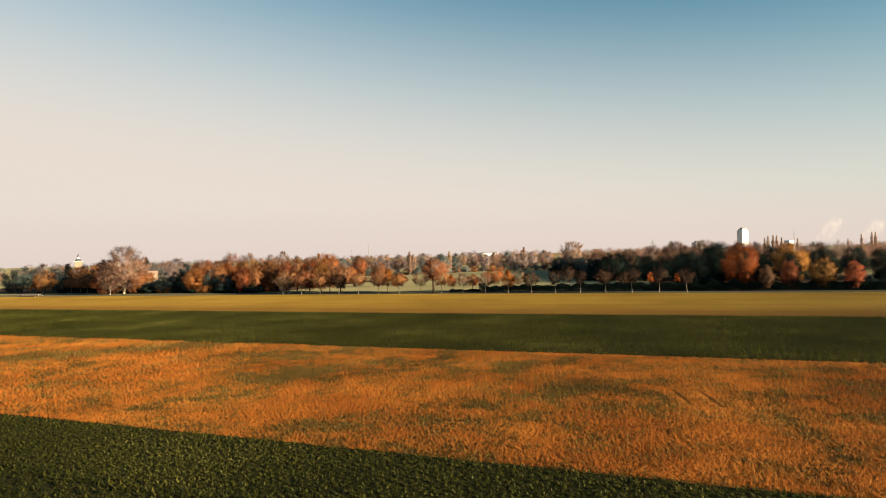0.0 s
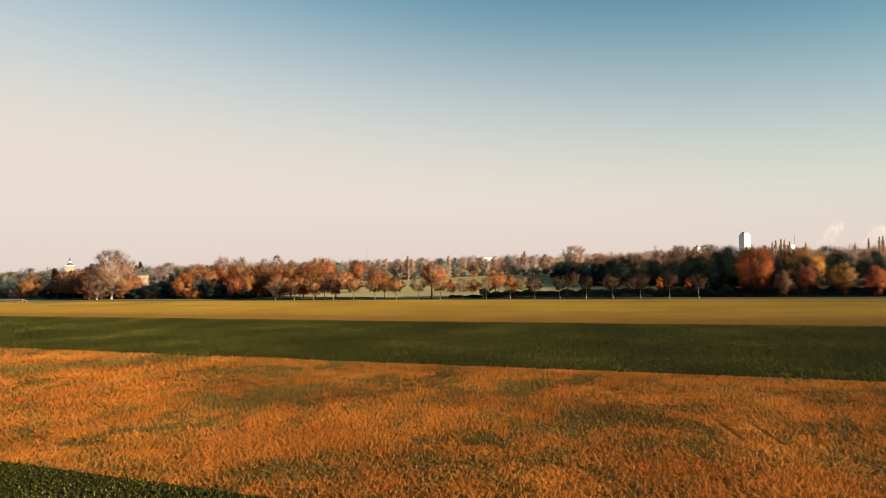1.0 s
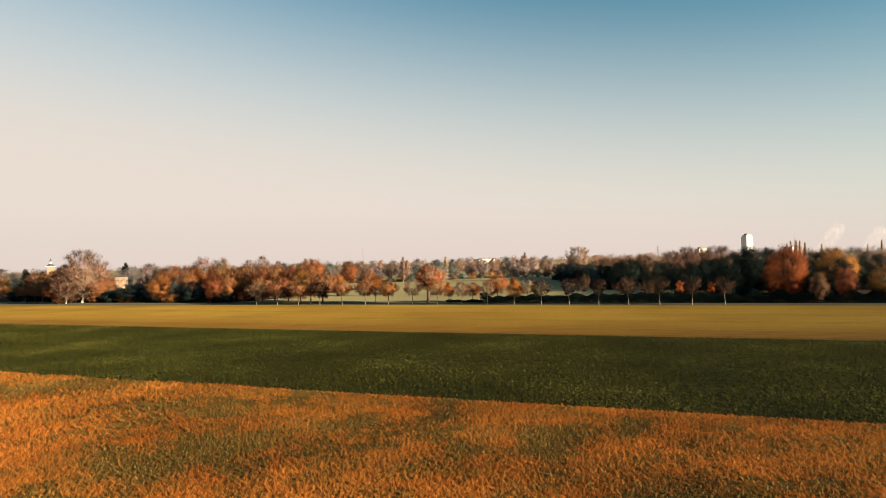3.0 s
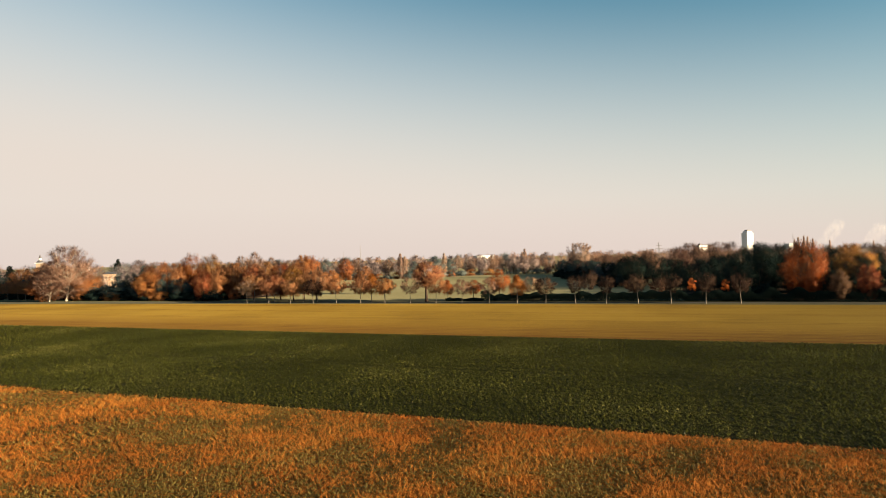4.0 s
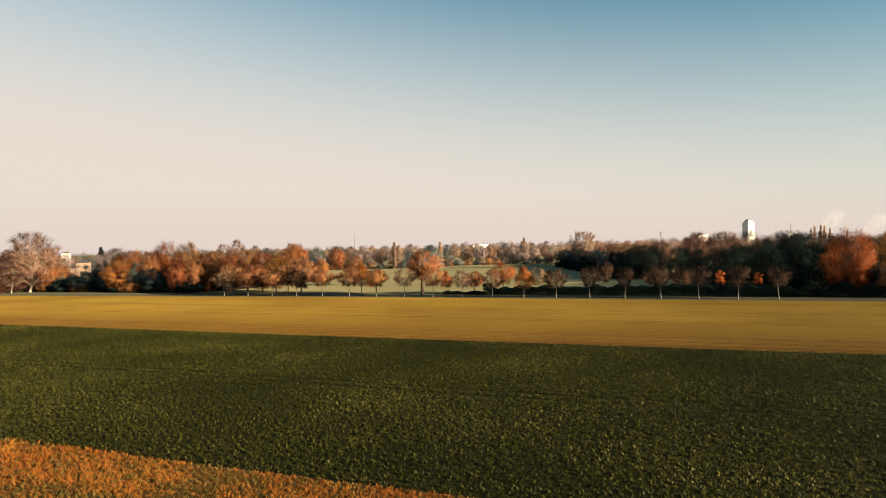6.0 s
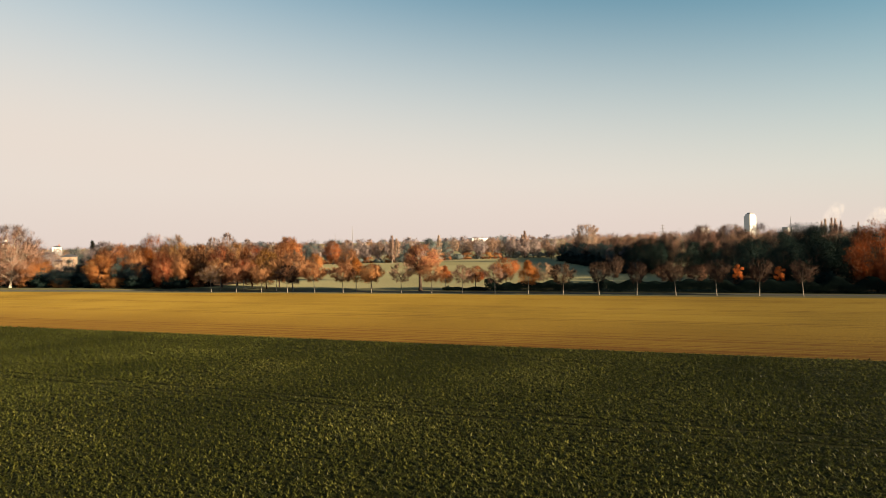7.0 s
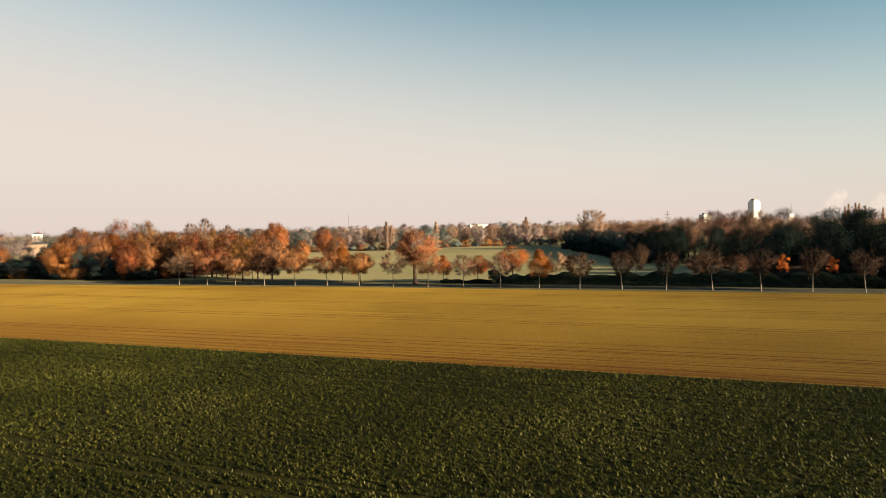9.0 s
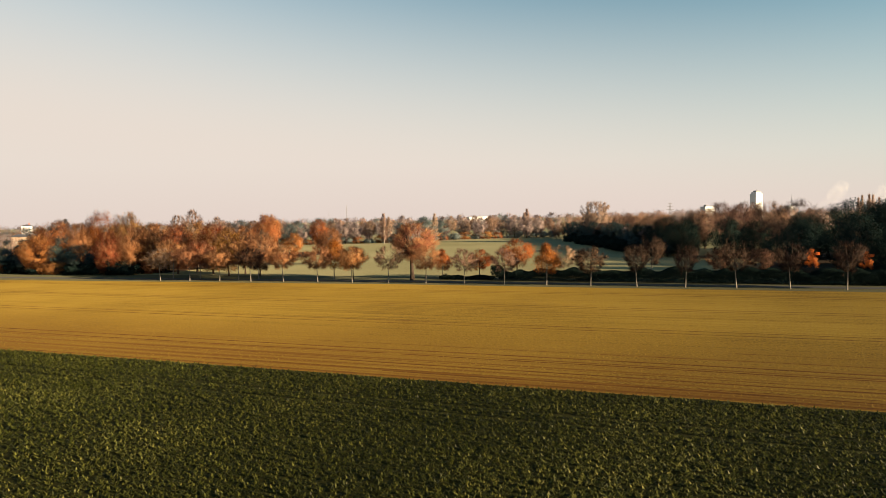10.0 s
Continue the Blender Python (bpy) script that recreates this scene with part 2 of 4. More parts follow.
M_PANE = plain("window_pane", (0.20, 0.18, 0.16), 0.25, 0.1)


# ---- mesh helpers ----
RNG = np.random.default_rng(7)
AL, NO = np.array([0.945, -0.327]), np.array([0.327, 0.945])     # along the avenue, and away from the camera across it


def field_point(u, n):
    """From metres along the avenue and across it to the plan."""
    return u * AL[0] + n * NO[0], u * AL[1] + n * NO[1]


def bend(u):
    """The lane and its verges swing towards the camera west of the old oak."""
    return -0.047 * max(0.0, -88.0 - u)


def mesh_arrays(name, verts, faces, mats, smooth=False, index=None, normals=None):
    verts, faces = np.asarray(verts, np.float32), np.asarray(faces, np.int32)
    me = bpy.data.meshes.new(name)
    k = faces.shape[1]
    me.vertices.add(len(verts))
    me.vertices.foreach_set("co", verts.ravel())
    me.loops.add(faces.size)
    me.loops.foreach_set("vertex_index", faces.ravel())
    me.polygons.add(len(faces))
    me.polygons.foreach_set("loop_start", np.arange(0, faces.size, k, dtype=np.int32))
    if smooth:
        me.polygons.foreach_set("use_smooth", np.ones(len(faces), bool))
    for m in mats:
        me.materials.append(m)
    if index is not None:
        me.polygons.foreach_set("material_index", np.asarray(index, np.int32))
    me.update(calc_edges=True)
    me.validate()
    if normals is not None:
        me.polygons.foreach_set("use_smooth", np.ones(len(me.polygons), bool))
        me.normals_split_custom_set_from_vertices(np.asarray(normals, np.float32).tolist())
    return me


def part(name, bm, mat, parent, label=""):
    me = bpy.data.meshes.new(name)
    bm.to_mesh(me)
    bm.free()
    me.materials.append(mat)
    ob = new(name, me)
    ob.parent = parent
    return tagged(ob, label)


def box(bm, x0, x1, y0, y1, z0, z1, bevel=0.0):
    r = bmesh.ops.create_cube(bm, size=1)
    bmesh.ops.transform(bm, matrix=Matrix.LocRotScale(((x0 + x1) / 2, (y0 + y1) / 2, (z0 + z1) / 2), None, (x1 - x0, y1 - y0, z1 - z0)), verts=r["verts"])
    if bevel:
        es = list({e for v in r["verts"] for e in v.link_edges})
        bmesh.ops.bevel(bm, geom=es, offset=bevel, segments=1, affect='EDGES')
    return bm


def rod(bm, p0, p1, r0, r1, sides=6):
    p0, p1 = Vector(p0), Vector(p1)
    r = bmesh.ops.create_cone(bm, cap_ends=True, segments=sides, radius1=r0, radius2=r1, depth=(p1 - p0).length)
    bmesh.ops.transform(bm, matrix=Matrix.Translation((p0 + p1) / 2) @ (p1 - p0).to_track_quat("Z", "Y").to_matrix().to_4x4(), verts=r["verts"])
    return bm


def tube(V, F, pts, rads, sides):
    pts = np.asarray(pts, float)
    start = len(V)
    for i, (p, r) in enumerate(zip(pts, rads)):
        d = pts[min(i + 1, len(pts) - 1)] - pts[max(i - 1, 0)]
        d = d / (np.linalg.norm(d) + 1e-9)
        a = np.cross(d, (0.31, 0.87, 0.2))
        a /= np.linalg.norm(a) + 1e-9
        b = np.cross(d, a)
        for k in range(sides):
            t = 2 * math.pi * k / sides
            V.append(p + r * (math.cos(t) * a + math.sin(t) * b))
    for i in range(len(pts) - 1):
        for k in range(sides):
            k2 = (k + 1) % sides
            F.append((start + i * sides + k, start + i * sides + k2, start + (i + 1) * sides + k2, start + (i + 1) * sides + k))


def bezier(p0, p1, p2, steps):
    t = np.linspace(0, 1, steps)[:, None]
    return (1 - t) ** 2 * p0 + 2 * t * (1 - t) * p1 + t ** 2 * p2


def unit_rows(a):
    return a / (np.linalg.norm(a, axis=1, keepdims=True) + 1e-9)


def outward(V, F, heart, jitter, rng):
    """Turns leaves to face out of the crown and gives them soft normals that follow its shape."""
    c = V[F].mean(1)
    d = unit_rows(c - heart)
    face = np.cross(V[F[:, 1]] - V[F[:, 0]], V[F[:, 2]] - V[F[:, 0]])
    flip = (face * d).sum(1) < 0
    F = F.copy()
    F[flip] = F[flip][:, ::-1]
    n = unit_rows(d + rng.normal(size=d.shape) * jitter)
    return F, np.repeat(n, F.shape[1], 0)


def leaf_cards(rng, centres, size):
    """One small pointed leaf at each centre, turned at random."""
    n = len(centres)
    a = unit_rows(rng.normal(size=(n, 3)))
    b = unit_rows(np.cross(a, unit_rows(rng.normal(size=(n, 3)))))
    s = size * rng.uniform(0.6, 1.35, (n, 1))
    V = np.stack([centres - a * s * 0.55 + b * s * 0.42, centres + a * s * 0.6, centres - a * s * 0.55 - b * s * 0.42], 1).reshape(-1, 3)
    return V, np.arange(3 * n).reshape(-1, 3)


def twig_cards(rng, starts, ways, length, width):
    n = len(starts)
    L = length * rng.uniform(0.6, 1.3, (n, 1))
    side = unit_rows(np.cross(ways, rng.normal(size=(n, 3)))) * width
    V = np.stack([starts - side, starts + side, starts + ways * L], 1).reshape(-1, 3)
    return V, np.arange(3 * n).reshape(-1, 3)


def crown_radius(shape, f):
    if shape == "cone":
        return (1 - f) ** 0.75 * min(1, (f + 0.06) / 0.2) * 1.05
    if shape == "vase":
        return (0.25 + 0.75 * f ** 0.7) * math.sqrt(max(0.0, 1 - max(0.0, (f - 0.72) / 0.30) ** 2))
    if shape == "dome":
        return min(1.0, 0.42 + 1.35 * f) * math.sqrt(max(0.03, 1 - max(0.0, (f - 0.42) / 0.6) ** 2))
    if shape == "column":
        return math.sin(math.pi * min(1, 0.12 + 0.86 * f)) ** 0.6
    return math.sqrt(max(0.02, 1 - (2 * f - 0.9) ** 2 / 1.21))


def tree_data(kind, seed, h, R, base, shape, limbs, subs, leaves, leaf_size, leaf_mat, twigs, twig_mat=None, bark=None, trunk=0.02, clump=0.13, twig_len=0.9, limb=None):
    """Trunk with limbs, and a crown of small leaves and twigs; returns the meshes of both."""
    rng = np.random.default_rng(seed)
    V, F, tips, ways = [], [], [], []
    lobes = rng.normal(size=(9, 3))
    lobes /= np.linalg.norm(lobes, axis=1, keepdims=True)
    amp = rng.uniform(-0.28, 0.36, 9)
    zb = base * h

    def spot(f, ang, q):
        r = crown_radius(shape, f) * R * q
        d = np.array([math.cos(ang), math.sin(ang), (f - 0.5) * 1.4])
        d /= np.linalg.norm(d)
        r *= 1 + float(np.sum(amp * np.maximum(0, lobes @ d - 0.45)) * 1.6)
        return np.array([r * math.cos(ang), r * math.sin(ang), zb + f * (h - zb)])

    lean = rng.normal(size=2) * 0.012 * h
    top = np.array([lean[0] * 2, lean[1] * 2, zb + (0.55 if shape in ("cone", "column") else 0.25) * (h - zb)])
    tp = bezier(np.zeros(3), np.array([lean[0], lean[1], top[2] * 0.5]), top, 6)
    tr = trunk * h
    tube(V, F, tp, [tr * 1.45, tr, tr * 0.92, tr * 0.8, tr * 0.62, tr * 0.4], 7)
    stem_faces = len(F)
    arms = []
    for k in range(limbs):
        f = (k + 0.5) / limbs
        ang = k * 2.399 + rng.uniform(-0.4, 0.4)
        end = spot(0.12 + 0.83 * f, ang, rng.uniform(0.72, 0.95))
        a = zb * 0.92 + (top[2] - zb * 0.92) * f * 0.95
        s = np.array([np.interp(a, tp[:, 2], tp[:, 0]), np.interp(a, tp[:, 2], tp[:, 1]), a])
        mid = s * 0.5 + end * 0.5 + np.array([0, 0, (0.10 if shape != "vase" else -0.02) * (h - zb)])
        path = bezier(s, mid, end, 5)
        r0 = tr * 0.42
        tube(V, F, path, [r0, r0 * 0.75, r0 * 0.5, r0 * 0.3, r0 * 0.12], 5 if 5 < h < 9 or h > 17 else 3)
        arms.append(path)
        tips.append(end)
    for k in range(subs):
        path = arms[k % limbs]
        s = path[rng.integers(1, 4)]
        f = float(np.clip((s[2] - zb) / (h - zb) + rng.normal() * 0.22 + 0.12, 0.02, 0.99))
        ang = math.atan2(s[1], s[0]) + rng.normal() * 0.75
        end = spot(f, ang, rng.uniform(0.6, 1.03))
        mid = s * 0.5 + end * 0.5 + np.array([0, 0, 0.05 * (h - zb)])
        p2 = bezier(s, mid, end, 3)
        r0 = tr * 0.17
        tube(V, F, p2[::2] if h > 9 else p2, [r0, r0 * 0.25] if h > 9 else [r0, r0 * 0.6, r0 * 0.2], 3)
        tips += [end, p2[1] * 0.35 + end * 0.65, p2[1] * 0.7 + end * 0.3]
    tips = np.array(tips)
    wood = mesh_arrays(kind + "_trunk", V, F, [bark or BARK, limb or BARK], True, [0] * stem_faces + [1] * (len(F) - stem_faces))
    CV, CF, NV, idx = [], [], [], []
    count = 0
    if leaves:
        c = tips[rng.integers(0, len(tips), leaves)]
        c = c + unit_rows(rng.normal(size=c.shape)) * np.cbrt(rng.uniform(0, 1, (leaves, 1))) * clump * 1.9 * R * np.array((1, 1, 0.8))
        c[:, 2] = np.maximum(c[:, 2], zb * 0.75)
        v, fc = leaf_cards(rng, c, leaf_size)
        heart = np.array([0, 0, zb + 0.42 * (h - zb)])
        fc, nm = outward(v, fc, heart, 0.26, rng)
        NV.append(nm)
        CV.append(v); CF.append(fc); idx.append(np.zeros(len(fc), int)); count += len(v)
    if twigs:
        s = tips[rng.integers(0, len(tips), twigs)]
        mid = np.array([0, 0, zb + (0.1 if shape == "vase" else 0.3) * (h - zb)])
        w = unit_rows(s - mid) * 0.8 + np.array([0, 0, 0.55 if shape in ("vase", "column") else 0.3]) + rng.normal(size=s.shape) * 0.42
        s = s + rng.normal(size=s.shape) * 0.035 * R
        v, fc = twig_cards(rng, s, unit_rows(w), twig_len * h / 9, 0.026 * (h / 9) ** 0.6)
        core = np.zeros((len(fc), 3))
        core[:, 2] = v[fc].mean(1)[:, 2] - 0.3 * R if shape == "column" else zb + 0.3 * (h - zb)
        fc, nm = outward(v, fc, core, 0.5, rng)
        NV.append(nm)
        CV.append(v); CF.append(fc + count); idx.append(np.full(len(fc), 1 if leaves else 0))
    mats = ([LEAF[leaf_mat]] if leaves else []) + ([twig_mat or TWIG] if twigs else [])
    crown = mesh_arrays(kind + "_crown", np.concatenate(CV), np.concatenate(CF), mats, False, np.concatenate(idx), np.concatenate(NV))
    return wood, crown


KINDS = {}
KIND_RADIUS = {}


def kind(key, name, label, *args, **more):
    wood, crown = tree_data(name, *args, **more)
    co = np.empty(len(crown.vertices) * 3, np.float32)
    crown.vertices.foreach_get("co", co)
    co = co.reshape(-1, 3)
    KINDS[key] = (name, label, (wood, crown), float(np.percentile(co[:, 2], 99)))
    KIND_RADIUS[key] = float(np.percentile(np.hypot(co[:, 0], co[:, 1]), 96))


# seed, height, radius, clear trunk, shape, limbs, branches, leaves, leaf size, leaf colour, twigs
LIME_OLD = dict(bark=BARK_DARK, limb=BARK_DARK, trunk=0.018, clump=0.14)
LIME = dict(bark=BARK_LIME, limb=BARK, trunk=0.0125, clump=0.14)
kind("lime_orange", "lime_tree", "young lime tree with a dense bright orange crown", 11, 7.9, 3.7, 0.34, "cone", 10, 90, 9000, 0.14, "orange", 1200, TWIG_RED, **LIME)
kind("lime_red", "lime_tree", "young lime tree with a dense dark red-brown crown", 12, 7.2, 3.4, 0.38, "dome", 10, 80, 7500, 0.14, "red", 1500, TWIG_RED, **LIME_OLD)
kind("lime_flame", "lime_tree", "young lime tree with a rounded orange-red crown", 17, 7.4, 3.3, 0.38, "dome", 9, 80, 8500, 0.14, "orange", 1000, TWIG_RED, **LIME_OLD)
kind("lime_rust", "lime_tree", "young lime tree with a thinning rust-brown crown", 13, 7.4, 3.5, 0.42, "dome", 11, 100, 4200, 0.115, "rust", 4200, TWIG_RED, **LIME)
kind("lime_sparse", "lime_tree", "young lime tree nearly bare with a few olive leaves", 14, 7.2, 3.0, 0.40, "dome", 11, 100, 1500, 0.11, "olive", 3200, TWIG_PALE, **LIME)
kind("lime_bare", "lime_tree", "bare young lime tree with a fan of upright twigs", 15, 7.6, 3.5, 0.40, "vase", 12, 120, 200, 0.11, "dull", 2600, TWIG_DARK, **LIME)
kind("lime_brown", "lime_tree", "young lime tree with a brown half-bare crown", 16, 7.4, 3.5, 0.42, "dome", 11, 100, 2800, 0.115, "brown", 4600, TWIG_RED, **LIME)
kind("sapling", "lime_tree", "small lime sapling with a glowing orange-red crown", 18, 6.3, 1.2, 0.48, "round", 7, 30, 2600, 0.13, "flame", 150, bark=BARK_DARK, trunk=0.012, clump=0.17)
kind("lime_dull", "lime_tree", "young lime tree with a dull red-brown thinning crown", 19, 7.2, 3.2, 0.42, "dome", 10, 90, 3200, 0.115, "dull", 4200, TWIG_DARK, **LIME)
kind("oak_red", "oak_tree", "tall old oak with russet leaves and a forked dark trunk", 21, 12.4, 4.6, 0.42, "dome", 13, 170, 16000, 0.15, "russet", 4000, TWIG_RED, BARK_DARK, limb=BARK_DARK, trunk=0.033, clump=0.12)
WOOD = dict(bark=BARK_DARK, limb=BARK_DARK, trunk=0.018, clump=0.14)
kind("wood_rust", "woodland_tree", "broad woodland tree with rust-red autumn leaves", 31, 14, 5.2, 0.14, "dome", 11, 90, 11000, 0.22, "rust", 2500, TWIG_RED, **WOOD)
kind("wood_red", "woodland_tree", "broad woodland tree with red-brown autumn leaves", 32, 13, 5.0, 0.12, "dome", 11, 90, 11000, 0.21, "red", 2000, TWIG_RED, **WOOD)
kind("wood_orange", "woodland_tree", "broad woodland oak with glowing orange-brown leaves", 33, 14.5, 5.6, 0.10, "dome", 12, 110, 14000, 0.21, "amber", 1500, TWIG_RED, **WOOD)
kind("wood_olive", "woodland_tree", "woodland oak with olive-gold leaves", 34, 15.5, 5.4, 0.14, "dome", 11, 90, 10000, 0.22, "olive", 2500, TWIG_RED, **WOOD)
kind("wood_gold", "woodland_tree", "woodland tree with golden brown leaves", 35, 12.5, 4.6, 0.13, "round", 10, 80, 9000, 0.20, "gold", 2500, TWIG_RED, **WOOD)
kind("wood_brown", "woodland_tree", "woodland tree with a brown half-bare crown", 36, 13.5, 4.8, 0.15, "dome", 11, 100, 7000, 0.19, "brown", 6000, TWIG_RED, twig_len=0.8, **WOOD)
kind("wood_dull", "woodland_tree", "woodland tree with a dusky grey-brown crown", 51, 13.5, 4.8, 0.15, "dome", 11, 100, 6500, 0.19, "dull", 6000, TWIG, twig_len=0.8, **WOOD)
kind("wood_bare", "woodland_tree", "bare grey-brown tree with a rounded crown of fine twigs", 37, 14.5, 5.0, 0.42, "round", 13, 150, 0, 0.3, "brown", 5000, TWIG_PALE, twig_len=0.5, limb=BARK, bark=BARK, trunk=0.013)
kind("wood_dark", "woodland_tree", "dark green woodland tree with dense foliage, shade in its leaf colour", 38, 13, 5.0, 0.05, "dome", 10, 70, 12500, 0.195, "dark", 0, **WOOD)
kind("wood_green", "woodland_tree", "dark green woodland tree, haze lifting its leaf colour", 50, 13, 5.0, 0.05, "dome", 10, 60, 6500, 0.26, "green", 500, TWIG_DARK, **WOOD)
# crown and twigs both carry the painted haze
kind("wood_smoky", "woodland_tree", "bare grey-brown tree at the far edge of the meadow, haze in its colour", 46, 14, 5.0, 0.12, "dome", 10, 70, 4200, 0.30, "smoky", 2200, TWIG_HAZED, **WOOD)
kind("wood_hazed", "woodland_tree", "greenish tree at the far edge of the meadow, haze in its leaf colour", 47, 12, 4.6, 0.05, "round", 10, 50, 5500, 0.28, "teal", 0, **WOOD)
kind("wood_mauve", "woodland_tree", "reddish-brown bare woodland tree with a rounded top", 49, 15.5, 5.8, 0.15, "dome", 10, 90, 9000, 0.20, "mauve", 2800, TWIG, **WOOD)
kind("wood_dusk", "woodland_tree", "dusky brown bare woodland tree with a rounded top", 52, 15.5, 5.8, 0.12, "dome", 10, 80, 8500, 0.21, "dusk", 1500, TWIG_DARK, **WOOD)
kind("plane", "plane_tree", "tall plane tree with pale trunk and thin pinkish crown", 39, 21.5, 9.0, 0.08, "dome", 16, 220, 16000, 0.17, "grey", 11000, TWIG_PALE, BARK_PALE, trunk=0.015, twig_len=0.6, clump=0.13, limb=BARK_PALE)
kind("willow_bare", "willow_tree", "broad bare tree with a fan of pale reddish branches", 40, 20, 8.0, 0.10, "vase", 16, 200, 0, 0.3, "brown", 14000, TWIG_PEACH, BARK_PALE, trunk=0.014, twig_len=0.7, limb=BARK_PALE)
kind("poplar", "poplar_tree", "slender bare poplar with pale upright branches", 41, 17, 1.7, 0.06, "column", 14, 90, 0, 0.3, "brown", 4500, TWIG_PEACH, BARK_PALE, trunk=0.010, twig_len=0.8)
kind("conifer", "conifer_tree", "dark pointed conifer among the houses", 42, 16, 3.0, 0.06, "cone", 16, 70, 6000, 0.3, "conifer", 0, trunk=0.016, clump=0.16)
kind("shrub_dark", "shrub", "dark shrub at the edge of the wood, shade in its leaf colour", 43, 3.2, 2.4, 0.02, "round", 6, 20, 1800, 0.26, "dark", 0, trunk=0.012, clump=0.18)
# far shrubs share the haze-paled leaf and twig colours
kind("shrub_pale", "shrub", "greyish green shrub at the foot of the trees", 48, 3.2, 2.4, 0.02, "round", 6, 20, 2200, 0.24, "teal", 400, TWIG_HAZED, trunk=0.012, clump=0.18)
kind("shrub_brown", "shrub", "low brown shrub with withered leaves", 44, 2.6, 2.0, 0.02, "round", 6, 20, 1800, 0.16, "brown", 1200, TWIG_RED, trunk=0.012, clump=0.17)
kind("shrub_red", "shrub", "bushy sapling with reddish leaves", 45, 4.4, 1.9, 0.05, "cone", 6, 20, 2200, 0.18, "rust", 800, TWIG_RED, trunk=0.012, clump=0.16)


def plant(key, x, y, size=1.0, group="", wide=1.0, z=0.0):
    name, label, (wood, crown), h = KINDS[key]
    root = new(name)
    root.empty_display_size = 0.2
    tagged(root, label, "shrub" if name == "shrub" else "tree", group)
    for nm, me in (("trunk", wood), ("crown", crown)):
        o = new(nm, me)
        o.parent = root
    s = size
    root.matrix_basis = Matrix.LocRotScale((x, y, z - 0.03), Euler((0, 0, float(RNG.uniform(0, 6.28)))), (s * wide, s * wide, s))
    return root


def plant_high(key, x, y, height, group="", wide=1.0):
    return plant(key, x, y, height / KINDS[key][3], group, wide)


# ---- ground ----
def sheet(name, mat, u0, u1, edges, z, label, category, steps=260, wob=0.25, swing=()):
    """A strip of ground between two lines across the avenue's direction, with slightly ragged borders."""
    us = np.linspace(u0, u1, steps)
    V = []
    for j, nn in enumerate(edges):
        for i, u in enumerate(us):
            w = wob * (noise.noise((u * 0.35, nn, 3.1)) + 0.6 * noise.noise((u * 1.3, nn, 8.1))) + 1.6 * wob * noise.noise((u * 0.03, nn, 1.0))
            x, y = field_point(u, nn + w + (bend(u) if j in swing else 0.0))
            V.append((x, y, z))
    F = [(j * steps + i, j * steps + i + 1, (j + 1) * steps + i + 1, (j + 1) * steps + i) for j in range(len(edges) - 1) for i in range(steps - 1)]
    return tagged(new(name, mesh_arrays(name, V, F, [mat])), label, category, kind="structure")


bm = bmesh.new()
bmesh.ops.create_grid(bm, x_segments=40, y_segments=40, size=4900)
g = bpy.data.meshes.new("ground")
bm.to_mesh(g)
bm.free()
g.materials.append(M_GROUND)
tagged(new("ground", g), "wide flat pale green meadow land to the horizon", "ground", kind="structure")

N_A, N_B, N_C, N_D = 38.6, 85.4, 139.9, 211.2
sheet("field_near", M_CROPSOIL, -400, 330, (-160, N_A), 0.03, "dark soil of a leafy green crop field", "field")
sheet("field_dry", M_DRY, -400, 330, (N_A, N_B), 0.034, "dry orange-brown grass field soil", "field")
sheet("field_green", M_CROPSOIL, -400, 330, (N_B, N_C), 0.03, "dark soil of a leafy green crop field", "field")
sheet("field_seeded", M_YELLOW, -400, 330, (N_C, N_D), 0.034, "yellow-green field of young cereal in drilled rows", "field", swing=(1,))
sheet("verge", M_VERGE, -400, 330, (N_D, 228.0), 0.03, "rough grass verge along the avenue", "verge", swing=(0, 1))
# very dark brown sheets over the pale meadow ground beneath both woods
sheet("wood_floor", M_WOOD_FLOOR, -420, -168, (228.3, 330), 0.026, "dark brown floor under the wood", "wood floor", 200, 1.2)
sheet("wood_floor", M_WOOD_FLOOR, -14, 330, (228.3, 330), 0.026, "dark brown floor under the wood", "wood floor", 200, 1.2)
sheet("road", M_ASPHALT, -400, 330, (215.6, 218.8), 0.05, "narrow grey asphalt lane between two rows of trees", "road", 200, 0.03, (0, 1))


def wheel_track(u0, u1, n, width, seed):
    """A bare rut in the seeded field: a slightly ragged ribbon that narrows and widens."""
    us = np.arange(u0, u1, 0.8)
    V, F = [], []
    for u in us:
        c = n + 0.25 * noise.noise((u * 0.05, seed, 0.0)) + 0.6 * noise.noise((u * 0.008, n * 0.01, 4.0))
        w = width * (0.75 + 0.6 * noise.noise((u * 0.5, seed, 7.0)))
        for k in (-0.5, 0.5):
            x, y = field_point(u, c + k * w)
            V.append((x, y, 0.045))
    F = [(2 * k, 2 * k + 2, 2 * k + 3, 2 * k + 1) for k in range(len(us) - 1) if noise.noise((us[k] * 0.12, seed, 2.0)) + 0.5 * noise.noise((us[k] * 0.6, seed, 9.0)) > -0.62]
    return tagged(new("wheel_track", mesh_arrays("wheel_track", V, F, [M_TRACK])), "dark bare wheel rut through the young cereal", "wheel rut", "ruts of the seeded field", "structure")


